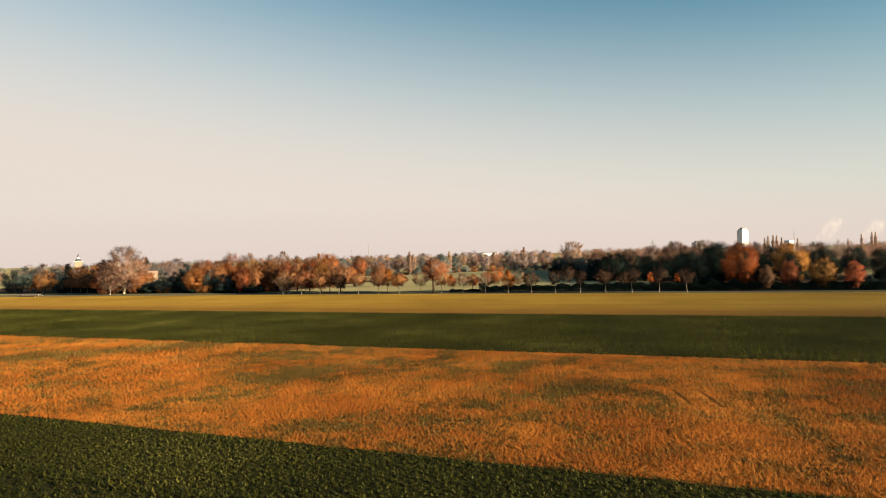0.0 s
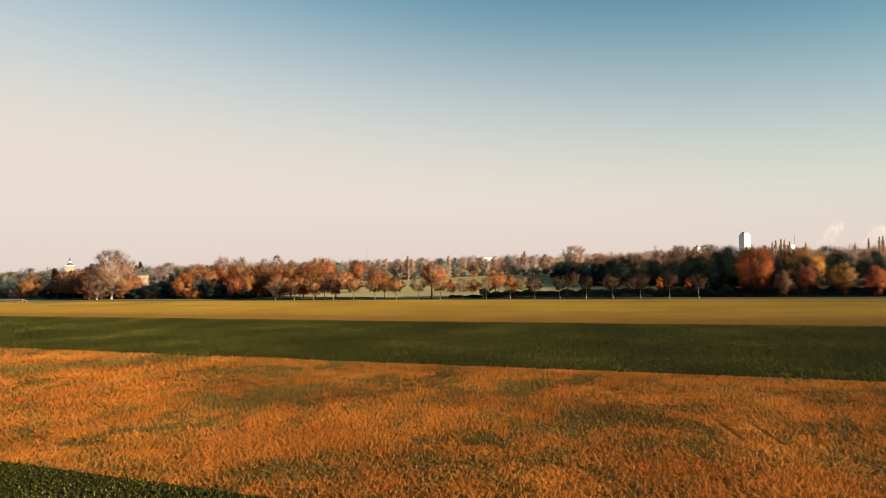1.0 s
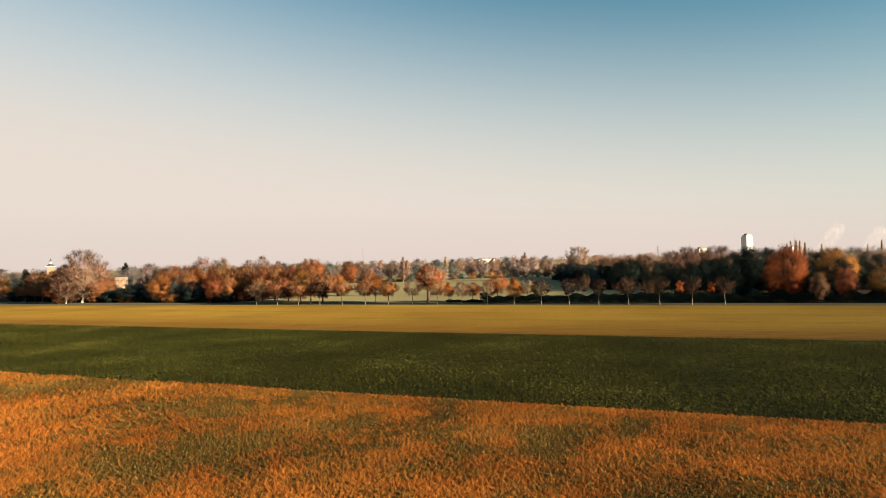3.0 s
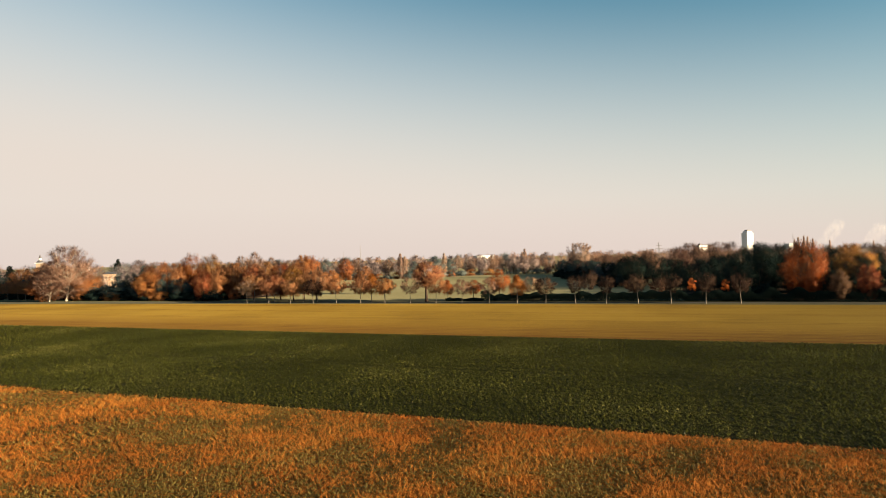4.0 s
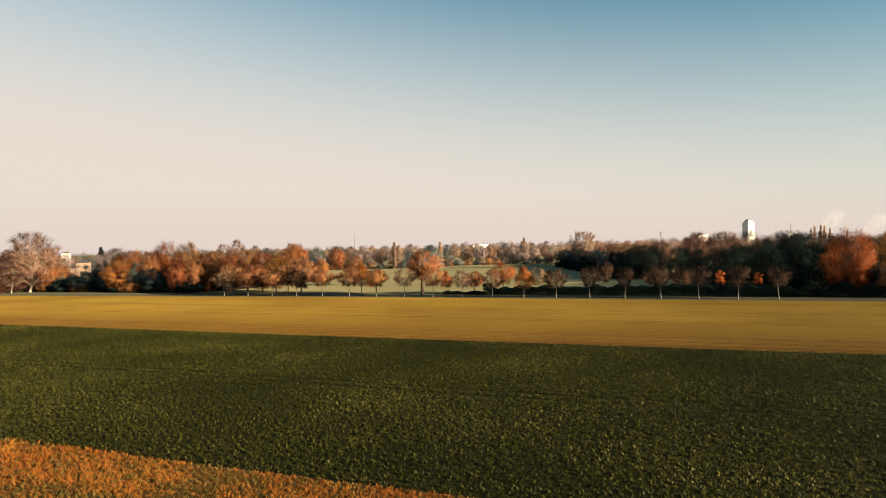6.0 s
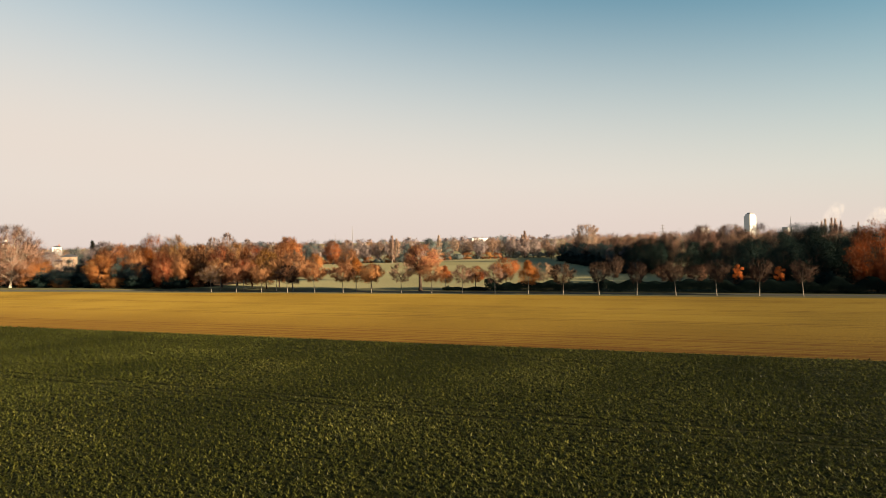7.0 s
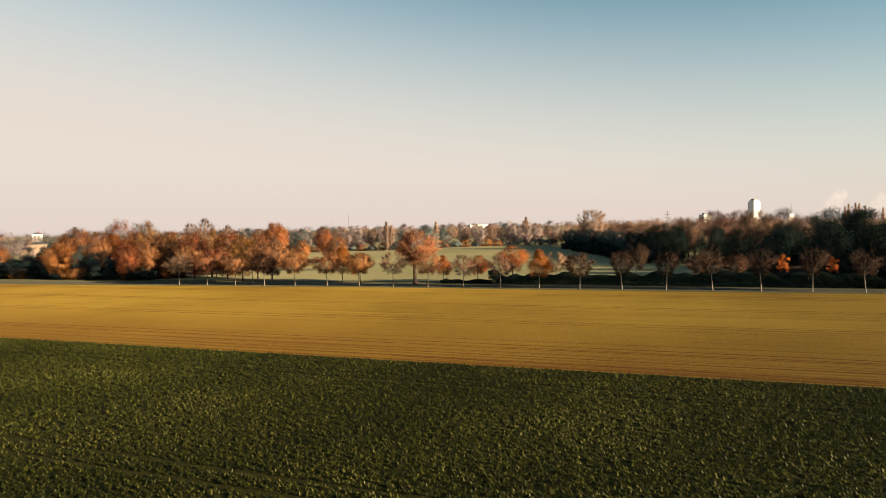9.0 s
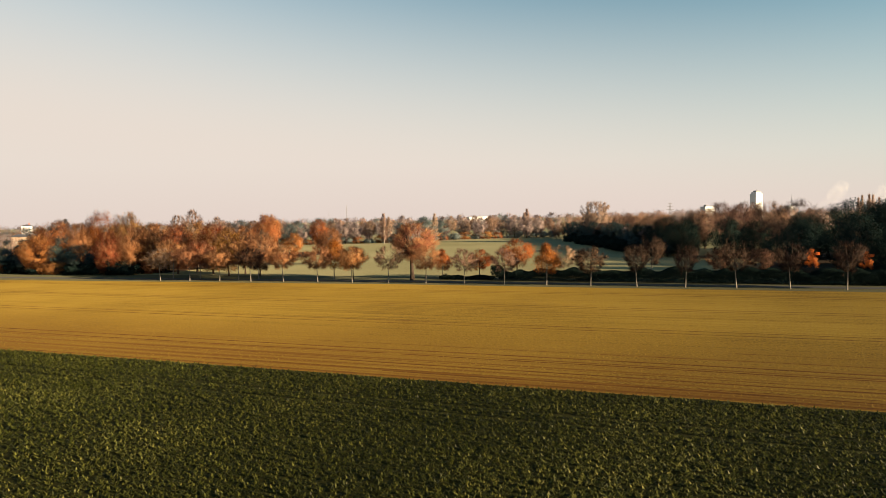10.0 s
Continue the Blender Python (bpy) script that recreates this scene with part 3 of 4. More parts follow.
TRACKS = [(-330, 200, 168.2, 0.42), (-330, 200, 166.3, 0.42), (-330, 200, 185.4, 0.42), (-330, 200, 183.5, 0.42), (-330, 200, 202.4, 0.4), (-330, 200, 200.5, 0.4),
          (-330, 200, 150.9, 0.5), (-330, 200, 149.0, 0.5), (-75, 200, 153.7, 0.25), (-95, 200, 146.2, 0.25), (-66, 200, 145.2, 0.5), (-80, 200, 143.0, 0.22),
          (-60, 200, 142.3, 0.6), (-140, 200, 140.9, 0.35), (-30, 200, 156.9, 0.22), (-50, 200, 149.7, 0.3), (-20, 200, 147.4, 0.3), (-45, 120, 178.0, 0.2), (-60, 160, 192.5, 0.2)]
for k, (a, b, n, w) in enumerate(TRACKS):
    wheel_track(a, b, n, w * 0.75, k * 3.7)


def path_strip(name, pts, width, mat, z, label):
    V = []
    for k, p in enumerate(pts):
        a, b = Vector(pts[max(k - 1, 0)]), Vector(pts[min(k + 1, len(pts) - 1)])
        d = (b - a).normalized()
        V += [(p[0] - d.y * width / 2, p[1] + d.x * width / 2, z), (p[0] + d.y * width / 2, p[1] - d.x * width / 2, z)]
    F = [(2 * k, 2 * k + 1, 2 * k + 3, 2 * k + 2) for k in range(len(pts) - 1)]
    return tagged(new(name, mesh_arrays(name, V, F, [mat])), label, "path", kind="structure")


path_strip("path", [(-150, 470), (-105, 458), (-70, 446), (-45, 446), (-20, 470), (5, 492), (40, 505)], 5.0, M_PATH, 0.04, "pale sandy footpath round the far side of the meadow")


# ---- crops ----
def scatter(name, mat, pts, template, faces, scale, label, category, lean=0.15):
    """Many copies of a small plant, each turned and sized on its own, as one mesh."""
    n, k = len(pts), len(template)
    a = RNG.uniform(0, 2 * math.pi, n)
    s = scale * RNG.uniform(0.65, 1.3, n)
    c, sn = np.cos(a) * s, np.sin(a) * s
    hgt = s * RNG.uniform(0.75, 1.25, n)
    T = np.asarray(template, np.float32)
    X = c[:, None] * T[:, 0] - sn[:, None] * T[:, 1]
    Y = sn[:, None] * T[:, 0] + c[:, None] * T[:, 1]
    Z = hgt[:, None] * T[:, 2]
    X = X + Z * RNG.normal(0, lean, n)[:, None] + pts[:, 0][:, None]
    Y = Y + Z * RNG.normal(0, lean, n)[:, None] + pts[:, 1][:, None]
    V = np.stack([X, Y, Z + 0.02], 2).reshape(-1, 3)
    Fc = (np.asarray(faces)[None] + (np.arange(n) * k)[:, None, None]).reshape(-1, np.asarray(faces).shape[1])
    return tagged(new(name, mesh_arrays(name, V, Fc, [mat])), label, category, kind="stuff")


def tuft(blades, length, width, spread, seed):
    """A tuft of upright blades."""
    r = np.random.default_rng(seed)
    V, F = [], []
    for k in range(blades):
        a = r.uniform(0, 6.28)
        foot = np.array([r.normal() * spread * 0.6, r.normal() * spread * 0.6, 0])
        tip = foot + np.array([r.normal() * spread, r.normal() * spread, length * r.uniform(0.6, 1.15)])
        sd = np.array([math.cos(a), math.sin(a), 0]) * width
        i = len(V)
        V += [foot - sd, foot + sd, tip]
        F.append((i, i + 1, i + 2))
    return V, F


def spread(u0, u1, n0, n1, per_m2):
    """Evenly strewn places: one in each small cell, off its middle by chance."""
    step = per_m2 ** -0.5
    a, b = np.meshgrid(np.arange(u0, u1, step), np.arange(n0, n1, step))
    u = a.ravel() + RNG.uniform(-0.7, 1.7, a.size) * step
    n = np.clip(b.ravel() + RNG.uniform(-0.7, 1.7, a.size) * step, n0, n1)
    x, y = field_point(u, n)
    return np.stack([x, y], 1), u, n


def patches(pts, scale, seed):
    return np.array([noise.fractal((float(p[0]) * scale, float(p[1]) * scale, seed), 0.8, 2.0, 3) for p in pts])


def thin_out(pts, u, lo, hi, soft):
    """Fewer plants towards the ends of a strip, so that no border shows."""
    p = np.clip(np.minimum(u - lo, hi - u) / soft, 0, 1)
    return RNG.uniform(0, 1, len(u)) < p


def leafy(leaves, length, width, seed, simple=False):
    """An upright crop plant: long leaves that rise steeply from one foot and arch over at the tip."""
    r = np.random.default_rng(seed)
    V, F = [], []
    for k in range(leaves):
        a = 2 * math.pi * (k + r.uniform(-0.3, 0.3)) / leaves
        el = math.radians(r.uniform(48, 84))
        ln = length * r.uniform(0.75, 1.2)
        d, z = np.array([math.cos(a), math.sin(a), 0]), np.array([0, 0, 1.0])
        sd = np.array([-math.sin(a), math.cos(a), 0]) * width * r.uniform(0.8, 1.2)
        mid = d * 0.03 + ln * 0.55 * (math.cos(el) * d + math.sin(el) * z)
        tip = mid + ln * 0.45 * (math.cos(el - 0.75) * d + math.sin(el - 0.75) * z)
        i = len(V)
        if simple:
            V += [mid * 0.5 + sd, tip, mid * 0.5 - sd]
            F.append((i, i + 1, i + 2))
        else:
            V += [d * 0.02, mid + sd, tip, mid - sd]
            F.append((i, i + 1, i + 2, i + 3))
    return V, F


near_p, near_q = leafy(3, 0.26, 0.048, 8, True)
mid_p, mid_q = leafy(3, 0.30, 0.058, 4, True)
far_p, far_q = leafy(4, 0.36, 0.090, 5, True)
LABEL = "dense dark green beet-like crop plants"


def gaps(u, n):
    """Tramlines where no plant stands."""
    ok = np.ones(len(u), bool)
    for c, w in ((108.6, 0.22), (110.5, 0.22), (132.0, 0.18), (133.9, 0.18)):
        ok &= np.abs(n - c - 0.4 * np.sin(u * 0.05)) > w
    return ok


pts, u, n = spread(-90, 45, -45, 16, 2.5)
scatter("crop_plants", CROP, pts[thin_out(pts, u, -90, 45, 20)], far_p, far_q, 1.05, LABEL, "crop")
pts, u, n = spread(-75, 28, 14, 28, 10.0)
scatter("crop_plants", CROP, pts[thin_out(pts, u, -75, 28, 12) & thin_out(pts, n, 14, 400, 6)], mid_p, mid_q, 1.05, LABEL, "crop")
for a, b in ((-130, -62), (11, 75)):
    pts, u, _ = spread(a, b, 22, N_A - 0.2, 8.0)
    scatter("crop_plants", CROP, pts[thin_out(pts, u, a, b, 8)], mid_p, mid_q, 1.1, LABEL, "crop")
pts, _, _ = spread(-64, 13, 27, N_A - 0.1, 22)
scatter("crop_plants", CROP, pts, near_p, near_q, 1.0, LABEL, "crop")
pts, u, n = spread(-78, -3, N_B + 0.3, N_C - 0.3, 22)
scatter("crop_plants", CROP, pts[thin_out(pts, u, -78, -3, 12) & gaps(u, n)], near_p, near_q, 1.05, LABEL, "crop")
for a, b in ((-136, -68), (-12, 44)):
    pts, u, n = spread(a, b, N_B + 0.3, N_C - 0.3, 15)
    scatter("crop_plants", CROP, pts[thin_out(pts, u, a, b, 12) & gaps(u, n)], mid_p, mid_q, 1.05, LABEL, "crop")
for a, b in ((-245, -124), (32, 95)):
    pts, u, n = spread(a, b, N_B + 0.3, N_C - 0.3, 5.5)
    scatter("crop_plants", CROP, pts[thin_out(pts, u, a, b, 12) & gaps(u, n)], far_p, far_q, 1.0, LABEL, "crop")

# the dry field: dense upright stalks, thinning to low olive weeds in slanting patches
WEEDY = [(-27, 92, 16, 4.5), (-10, 79, 14, 7), (-46, 104, 22, 5), (8, 76, 9, 3), (17, 72, 7, 3), (-5, 53, 9, 4), (-20, 75, 8, 4), (12, 62, 8, 3), (38, 60, 9, 5), (-60, 96, 16, 4), (-85, 110, 26, 5)]
RUTS = [(21.2, 58.0), (23.6, 57.0)]


def weediness(pts):
    """How far the stalks give way to weeds at a place."""
    m = -patches(pts, 0.06, 2.0) * 0.7 - 1.0 * patches(pts, 0.25, 6.0) - 0.5 * patches(pts, 0.8, 9.0) + RNG.normal(0, 0.24, len(pts)) - 0.42
    for x, y, a, b in WEEDY:
        du = (pts[:, 0] - x) * 0.90 + (pts[:, 1] - y) * 0.43
        dn = -(pts[:, 0] - x) * 0.43 + (pts[:, 1] - y) * 0.90
        m += 0.85 * np.exp(-(du / a) ** 2 - (dn / b) ** 2)
    return m


def rutted(pts):
    ok = np.ones(len(pts), bool)
    for x, y in RUTS:
        ok &= ~((np.abs(pts[:, 0] - x - 0.04 * (pts[:, 1] - y)) < 0.24) & (np.abs(pts[:, 1] - y) < 3.4))
    return ok


stalk_t, stalk_f = tuft(4, 0.27, 0.016, 0.12, 5)
low_t, low_f = leafy(3, 0.18, 0.042, 9, True)
for a, b, dens, big in ((-60, 24, 36, 1.0), (-150, -54, 12, 1.4), (18, 75, 11, 1.45)):
    pts, u, n = spread(a, b, N_A, N_B, dens)
    m = weediness(pts)
    ok = thin_out(pts, u, a, b, 6) & rutted(pts)
    scatter("dry_grass", STRAW, pts[(m < 0.15) & ok], stalk_t, stalk_f, big, "dense upright stalks of dry orange grass", "grass", 0.2)
    scatter("weeds", WEED, pts[(m > -0.52) & ok], low_t, low_f, big, "low olive-brown weeds between the dry stalks", "weeds")

cer_t, cer_f = tuft(3, 0.12, 0.013, 0.06, 6)
pts, u, n = spread(-150, 70, N_C + 0.3, N_D - 0.3, 9)
ok = thin_out(pts, u, -150, 70, 70) & (RNG.uniform(0, 1, len(n)) < np.clip((n - N_C + 6) / 24, 0.4, 1)) & (RNG.uniform(0, 1, len(n)) < np.clip((N_D + 12 - n) / 60, 0, 1))
for a, b, c, w in TRACKS:
    ok &= (np.abs(n - c) > w * 0.8) | (u < a)
scatter("cereal_shoots", CEREAL, pts[ok], cer_t, cer_f, 1.0, "short yellow-green cereal shoots", "crop")

pts, u, n = spread(-250, 90, 211.9, 215.3, 6)
pts = np.array([field_point(a, b + bend(a)) for a, b in zip(u, n)])
scatter("verge_grass", WEED, pts, stalk_t, stalk_f, 0.5, "rough withered grass at the foot of the avenue", "grass", 0.2)

# ---- avenue ----
FRONT = ["lime_sparse", "lime_brown", "lime_brown", "lime_dull", "lime_rust", "lime_brown", "lime_rust", "lime_sparse", "lime_brown", "lime_sparse",
         "lime_sparse", "lime_orange", "lime_dull", "lime_bare", "lime_bare", "lime_bare", "lime_bare", "lime_bare", "lime_bare"]
for i, key in enumerate(FRONT):
    along = -75.7 + 8.46 * (i - 9)
    x, y = field_point(along, 213.9 + bend(along) + RNG.uniform(-0.15, 0.15))
    plant(key, x, y, RNG.uniform(0.95, 1.06), "front row of the avenue")
for key, x, y, s in [("lime_brown", -55, 247.5, 1.2), ("lime_brown", -50, 247, 1.4), ("lime_orange", -31, 241.5, 1.1), ("lime_red", -26.5, 240.5, 1.0),
                     ("lime_orange", -6.2, 238.4, 0.8), ("lime_flame", 2, 236, 0.85), ("lime_flame", 10, 234.5, 1.12), ("lime_sparse", 19.5, 231, 0.95),
                     ("lime_bare", 35.7, 224.6, 1.15), ("lime_dull", 47.5, 221, 0.9), ("lime_dull", 54.4, 219, 0.85), ("sapling", 62.9, 216, 1.0),
                     ("sapling", 71, 213, 0.93), ("lime_rust", -66, 252, 1.2), ("lime_brown", -74, 255, 1.25), ("lime_brown", -195, 300, 1.1), ("lime_brown", -189.5, 298.5, 1.1), ("lime_brown", -185, 296.5, 1.05)]:
    plant(key, x, y, s, "second row of the avenue")
plant_high("oak_red", -12.9, 237.5, 12.3, wide=1.12)
plant("shrub_dark", -5.5, 237.5, 0.4)


def hedge(u0, u1, n0, n1, h0, h1, seed):
    """A clipped-out dark hedge: leaf clumps over a mesh of stems."""
    r = np.random.default_rng(seed)
    k = int((u1 - u0) * (n1 - n0) * 280)
    u, n = r.uniform(u0, u1, k), r.uniform(n0, n1, k)
    top = np.array([h0 + (h1 - h0) * (0.5 + 0.9 * noise.noise((float(q) * 0.3, 2.0, seed))) for q in u])
    z = np.sqrt(r.uniform(0.0, 1, k)) * top
    x, y = field_point(u, n)
    c = np.stack([x, y, z + 0.05], 1)
    v, f = leaf_cards(r, c, 0.20)
    # normals face the field, keeping the hedge evenly dark as if shaded
    f, nm = outward(v, f, v[f].mean(1) + (NO[0] * 2.0, NO[1] * 2.0, -0.5), 0.2, r)
    root = tagged(new("hedge"), "dark unclipped hedge along the lane", "hedge")
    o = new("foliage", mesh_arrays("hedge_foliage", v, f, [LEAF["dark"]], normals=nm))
    o.parent = root
    for q in np.arange(u0 + 1.0, u1, 3.0):
        V, F = [], []
        x, y = field_point(q, (n0 + n1) / 2 + r.normal() * 0.3)
        tube(V, F, [(x, y, -0.05), (x + r.normal() * 0.2, y + r.normal() * 0.2, h0 * 0.5), (x + r.normal() * 0.4, y + r.normal() * 0.4, h0 * 0.9)], (0.05, 0.035, 0.01), 4)
        o = new("stem", mesh_arrays("hedge_stem", V, F, [BARK]))
        o.parent = root
    return root


hedge(-84, -72, 221.5, 224.5, 0.5, 1.0, 2)
hedge(-72, -40, 220.5, 225.5, 1.2, 3.0, 3)
hedge(-40, 0, 220.5, 226.0, 1.6, 3.4, 4)
hedge(0, 60, 220.5, 226.0, 1.8, 3.6, 5)


def log_pile(x, y, turn, seed):
    """Felled pale trunks lying side by side, each tapered and slightly askew."""
    r = np.random.default_rng(seed)
    root = tagged(new("log_pile"), "heap of felled pale tree trunks on the verge", "logs")
    root.matrix_basis = pose(x, y, 0, 0, 0, turn)
    for k in range(7):
        low = k < 4
        a, b = r.uniform(-6.5, -4), r.uniform(3.5, 7)
        yy, zz = (k * 0.75 if low else (k - 4) * 0.75 + 0.38), (0.36 if low else 0.95)
        V, F = [], []
        tube(V, F, [(a, yy + r.normal() * 0.1, zz), ((a + b) / 2, yy + r.normal() * 0.1, zz), (b, yy + r.normal() * 0.1, zz)], (0.36, 0.32, 0.26), 8)
        bm = bmesh.new()
        vs = [bm.verts.new(v) for v in V]
        for f in F:
            bm.faces.new([vs[q] for q in f])
        bm.faces.new(vs[:8])
        bm.faces.new(vs[-8:])
        part("log", bm, BARK_LIME, root)
    return root


log_pile(-206, 284, -18, 4)

# ---- woods ----
def wood_belt(u0, u1, n0, n1, step, kinds, h0, h1, group, keep=None):
    n = n0
    while n <= n1:
        u = u0 + RNG.uniform(0, step)
        while u < u1:
            x, y = field_point(u, n + RNG.uniform(-0.3, 0.3) * step)
            if keep is None or keep(x, y):
                plant_high(kinds[int(RNG.integers(len(kinds)))], x, y, RNG.uniform(h0, h1), group, RNG.uniform(0.9, 1.15))
            u += step * RNG.uniform(0.75, 1.25)
        n += step * 0.95


plant_high("plane", -162, 288, 21.4, wide=1.3)
plant_high("plane", -167, 285, 15.5, wide=0.95)


def stand(trees, group):
    """Single trees of a wood: kind, place, height and crown radius."""
    for key, x, y, h, r in trees:
        plant_high(key, x, y, h, group, r / (KIND_RADIUS[key] * h / KINDS[key][3]))


EDGE = "wood beyond the seeded field"
stand([("wood_brown", -156.0, 289.5, 11.3, 5.0), ("wood_rust", -154.0, 292.0, 10.2, 5.0), ("wood_green", -152.0, 292.0, 7.0, 4.5), ("wood_green", -146.5, 299.5, 9.2, 3.2), ("wood_green", -143.0, 302.0, 9.4, 3.6), ("wood_green", -137.5, 300.0, 12.6, 3.8), ("wood_green", -132.0, 297.0, 13.2, 4.6),
       ("wood_green", -141.1, 285.9, 6.8, 5.7), ("wood_rust", -121.6, 283.3, 14.3, 6.7), ("wood_rust", -123.4, 277.6, 10.9, 5.3), ("wood_green", -116.5, 278.4, 10.3, 4.0), ("wood_green", -128.5, 281.5, 6.7, 4.4),
       ("wood_brown", -114.5, 283.0, 13.8, 4.3), ("wood_green", -108.3, 274.5, 8.1, 4.1)], EDGE)
stand([("wood_orange", -110.3, 287.9, 16.9, 5.4), ("wood_olive", -103.2, 289.7, 16.6, 5.8), ("wood_red", -98.1, 268.9, 11.6, 4.3), ("wood_brown", -93.3, 271.4, 12.5, 4.5), ("wood_brown", -91.2, 277.0, 13.1, 5.0),
       ("wood_dark", -97.3, 271.8, 6.9, 4.0), ("wood_brown", -87.2, 275.7, 13.3, 5.3), ("wood_rust", -78.7, 268.5, 12.9, 4.7), ("wood_brown", -75.5, 273.7, 13.5, 5.1), ("wood_orange", -67.5, 264.6, 13.0, 4.4),
       ("wood_gold", -61.0, 258.1, 12.0, 4.2), ("wood_brown", -58.7, 263.7, 12.2, 3.9)], EDGE)
stand([("wood_dull", -52.9, 257.5, 11.3, 3.8), ("wood_rust", -76.1, 343.8, 15.8, 6.0), ("wood_brown", -41.5, 291.6, 10.7, 4.5), ("wood_bare", -94.7, 318.5, 18.1, 4.7), ("wood_bare", -104.4, 327.1, 16.6, 3.8),
       ("wood_bare", -91.7, 333.3, 15.7, 3.8), ("wood_green", -235.2, 320.5, 13.4, 6.0), ("wood_smoky", -252.0, 364.4, 15.0, 9.0), ("wood_green", -223.4, 331.3, 12.4, 6.3), ("conifer", -220.0, 335.4, 14.4, 3.4),
       ("wood_brown", -207.5, 325.8, 12.6, 6.0), ("wood_dull", -197.4, 332.9, 16.0, 8.0), ("wood_brown", -195.3, 317.3, 13.2, 6.0), ("wood_green", -233.6, 330.6, 12.1, 7.1)], EDGE)
stand([("wood_smoky", -178.8, 379.3, 16.0, 10.0), ("wood_green", -148.3, 290.7, 6.0, 4.5), ("wood_dark", -135.2, 291.4, 9.0, 5.0), ("wood_green", -142.0, 290.3, 6.4, 4.8),
       ("wood_dull", -168.0, 300.0, 12.0, 5.0), ("wood_rust", -172.0, 287.0, 9.0, 4.5), ("wood_brown", -180.0, 300.0, 12.0, 5.0), ("wood_green", -188.0, 306.0, 11.5, 5.5), ("shrub_red", -222.0, 312.0, 9.0, 2.2), ("wood_brown", -215.0, 309.4, 11.4, 5.5), ("wood_green", -244.0, 326.0, 12.4, 6.5), ("wood_green", -213.0, 317.0, 10.8, 4.6)], EDGE)
for x in np.arange(-160, -88, 3.6):
    plant_high("shrub_dark" if RNG.uniform() < 0.8 else "shrub_brown", x, 236 - 0.346 * x + RNG.uniform(-1.5, 1.5), RNG.uniform(2.0, 4.2), "shrubs along the wood", 1.3)
for x in (-171,):
    plant_high("shrub_brown", x, 229 - 0.346 * x + RNG.uniform(-1.0, 1.0), RNG.uniform(2.0, 3.6), "shrubs along the wood", 1.2)
mixed = ["wood_brown", "wood_dull", "wood_dull", "wood_green", "wood_green", "wood_dark", "wood_bare"]


def left_ok(x, y):
    return (x < -72 - max(0, (y - 270)) * 0.15) and (x + 162) ** 2 + (y - 288) ** 2 > 100 and not (-190 < x < -126 and y > 284)


wood_belt(-300, -165, 243, 262, 10.5, mixed, 10, 12.5, "wood beyond the seeded field", left_ok)
wood_belt(-300, -158, 227, 231, 4.2, ["shrub_dark", "shrub_dark", "shrub_dark", "shrub_brown", "shrub_red"], 2.5, 5, "shrubs along the wood", lambda x, y: x < -84)
wood_belt(-320, -232, 262, 300, 17, ["wood_green", "wood_green", "wood_brown", "wood_smoky"], 10, 13, "wood beyond the seeded field", lambda x, y: not (-205 < x < -155 and 325 < y < 375))
plant_high("shrub_red", -168, 290, 4.5, wide=1.5)



def right_ok(x, y):
    return x > 66 and x > 76 - (y - 240) * 0.25 and all((x - b[1]) ** 2 + (y - b[2]) ** 2 > 64 for b in BRIGHT)


BRIGHT = [("wood_orange", 90.0, 208, 15.0, 0.9), ("wood_red", 101.5, 200, 9.0, 0.85), ("wood_olive", 110.5, 197.5, 9.6, 1.2), ("wood_red", 117.5, 194, 8.6, 0.9), ("wood_dull", 94.8, 201.5, 7.9, 0.9), ("wood_gold", 119, 236, 14.5, 1.4)]
for key, x, y, h, w in BRIGHT:
    plant_high(key, x, y, h, "bright trees at the edge of the dark wood", w)
plant_high("wood_orange", 89.6, 205.8, 8.2, "bright trees at the edge of the dark wood", 0.75)
plant_high("willow_bare", 70, 425, 19.8, wide=1.25)
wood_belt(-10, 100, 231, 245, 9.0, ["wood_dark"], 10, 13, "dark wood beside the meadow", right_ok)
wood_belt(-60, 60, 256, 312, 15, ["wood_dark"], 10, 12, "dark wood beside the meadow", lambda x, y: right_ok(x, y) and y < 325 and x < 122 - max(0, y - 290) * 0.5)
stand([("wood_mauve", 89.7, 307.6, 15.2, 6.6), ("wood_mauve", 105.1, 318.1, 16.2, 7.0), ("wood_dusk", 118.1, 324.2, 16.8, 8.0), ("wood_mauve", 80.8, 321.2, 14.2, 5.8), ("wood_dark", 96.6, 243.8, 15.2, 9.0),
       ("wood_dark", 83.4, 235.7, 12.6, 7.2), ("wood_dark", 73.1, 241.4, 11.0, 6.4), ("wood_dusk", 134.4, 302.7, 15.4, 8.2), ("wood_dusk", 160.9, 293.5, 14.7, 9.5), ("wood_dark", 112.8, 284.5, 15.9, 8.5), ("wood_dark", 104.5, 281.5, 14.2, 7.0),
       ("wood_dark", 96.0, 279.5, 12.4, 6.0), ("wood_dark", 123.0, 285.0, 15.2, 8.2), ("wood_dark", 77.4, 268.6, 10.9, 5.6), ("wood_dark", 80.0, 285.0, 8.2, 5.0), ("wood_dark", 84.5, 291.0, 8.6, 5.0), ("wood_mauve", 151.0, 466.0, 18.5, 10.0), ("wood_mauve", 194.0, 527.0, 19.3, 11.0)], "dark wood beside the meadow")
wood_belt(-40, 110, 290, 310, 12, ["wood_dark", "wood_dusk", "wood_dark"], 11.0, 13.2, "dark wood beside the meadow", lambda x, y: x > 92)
wood_belt(-20, 170, 227.0, 229.5, 4.5, ["shrub_dark"], 3, 5.5, "shrubs along the wood", lambda x, y: x > 72 and all((x - b[1]) ** 2 + (y - b[2]) ** 2 > 40 for b in BRIGHT))
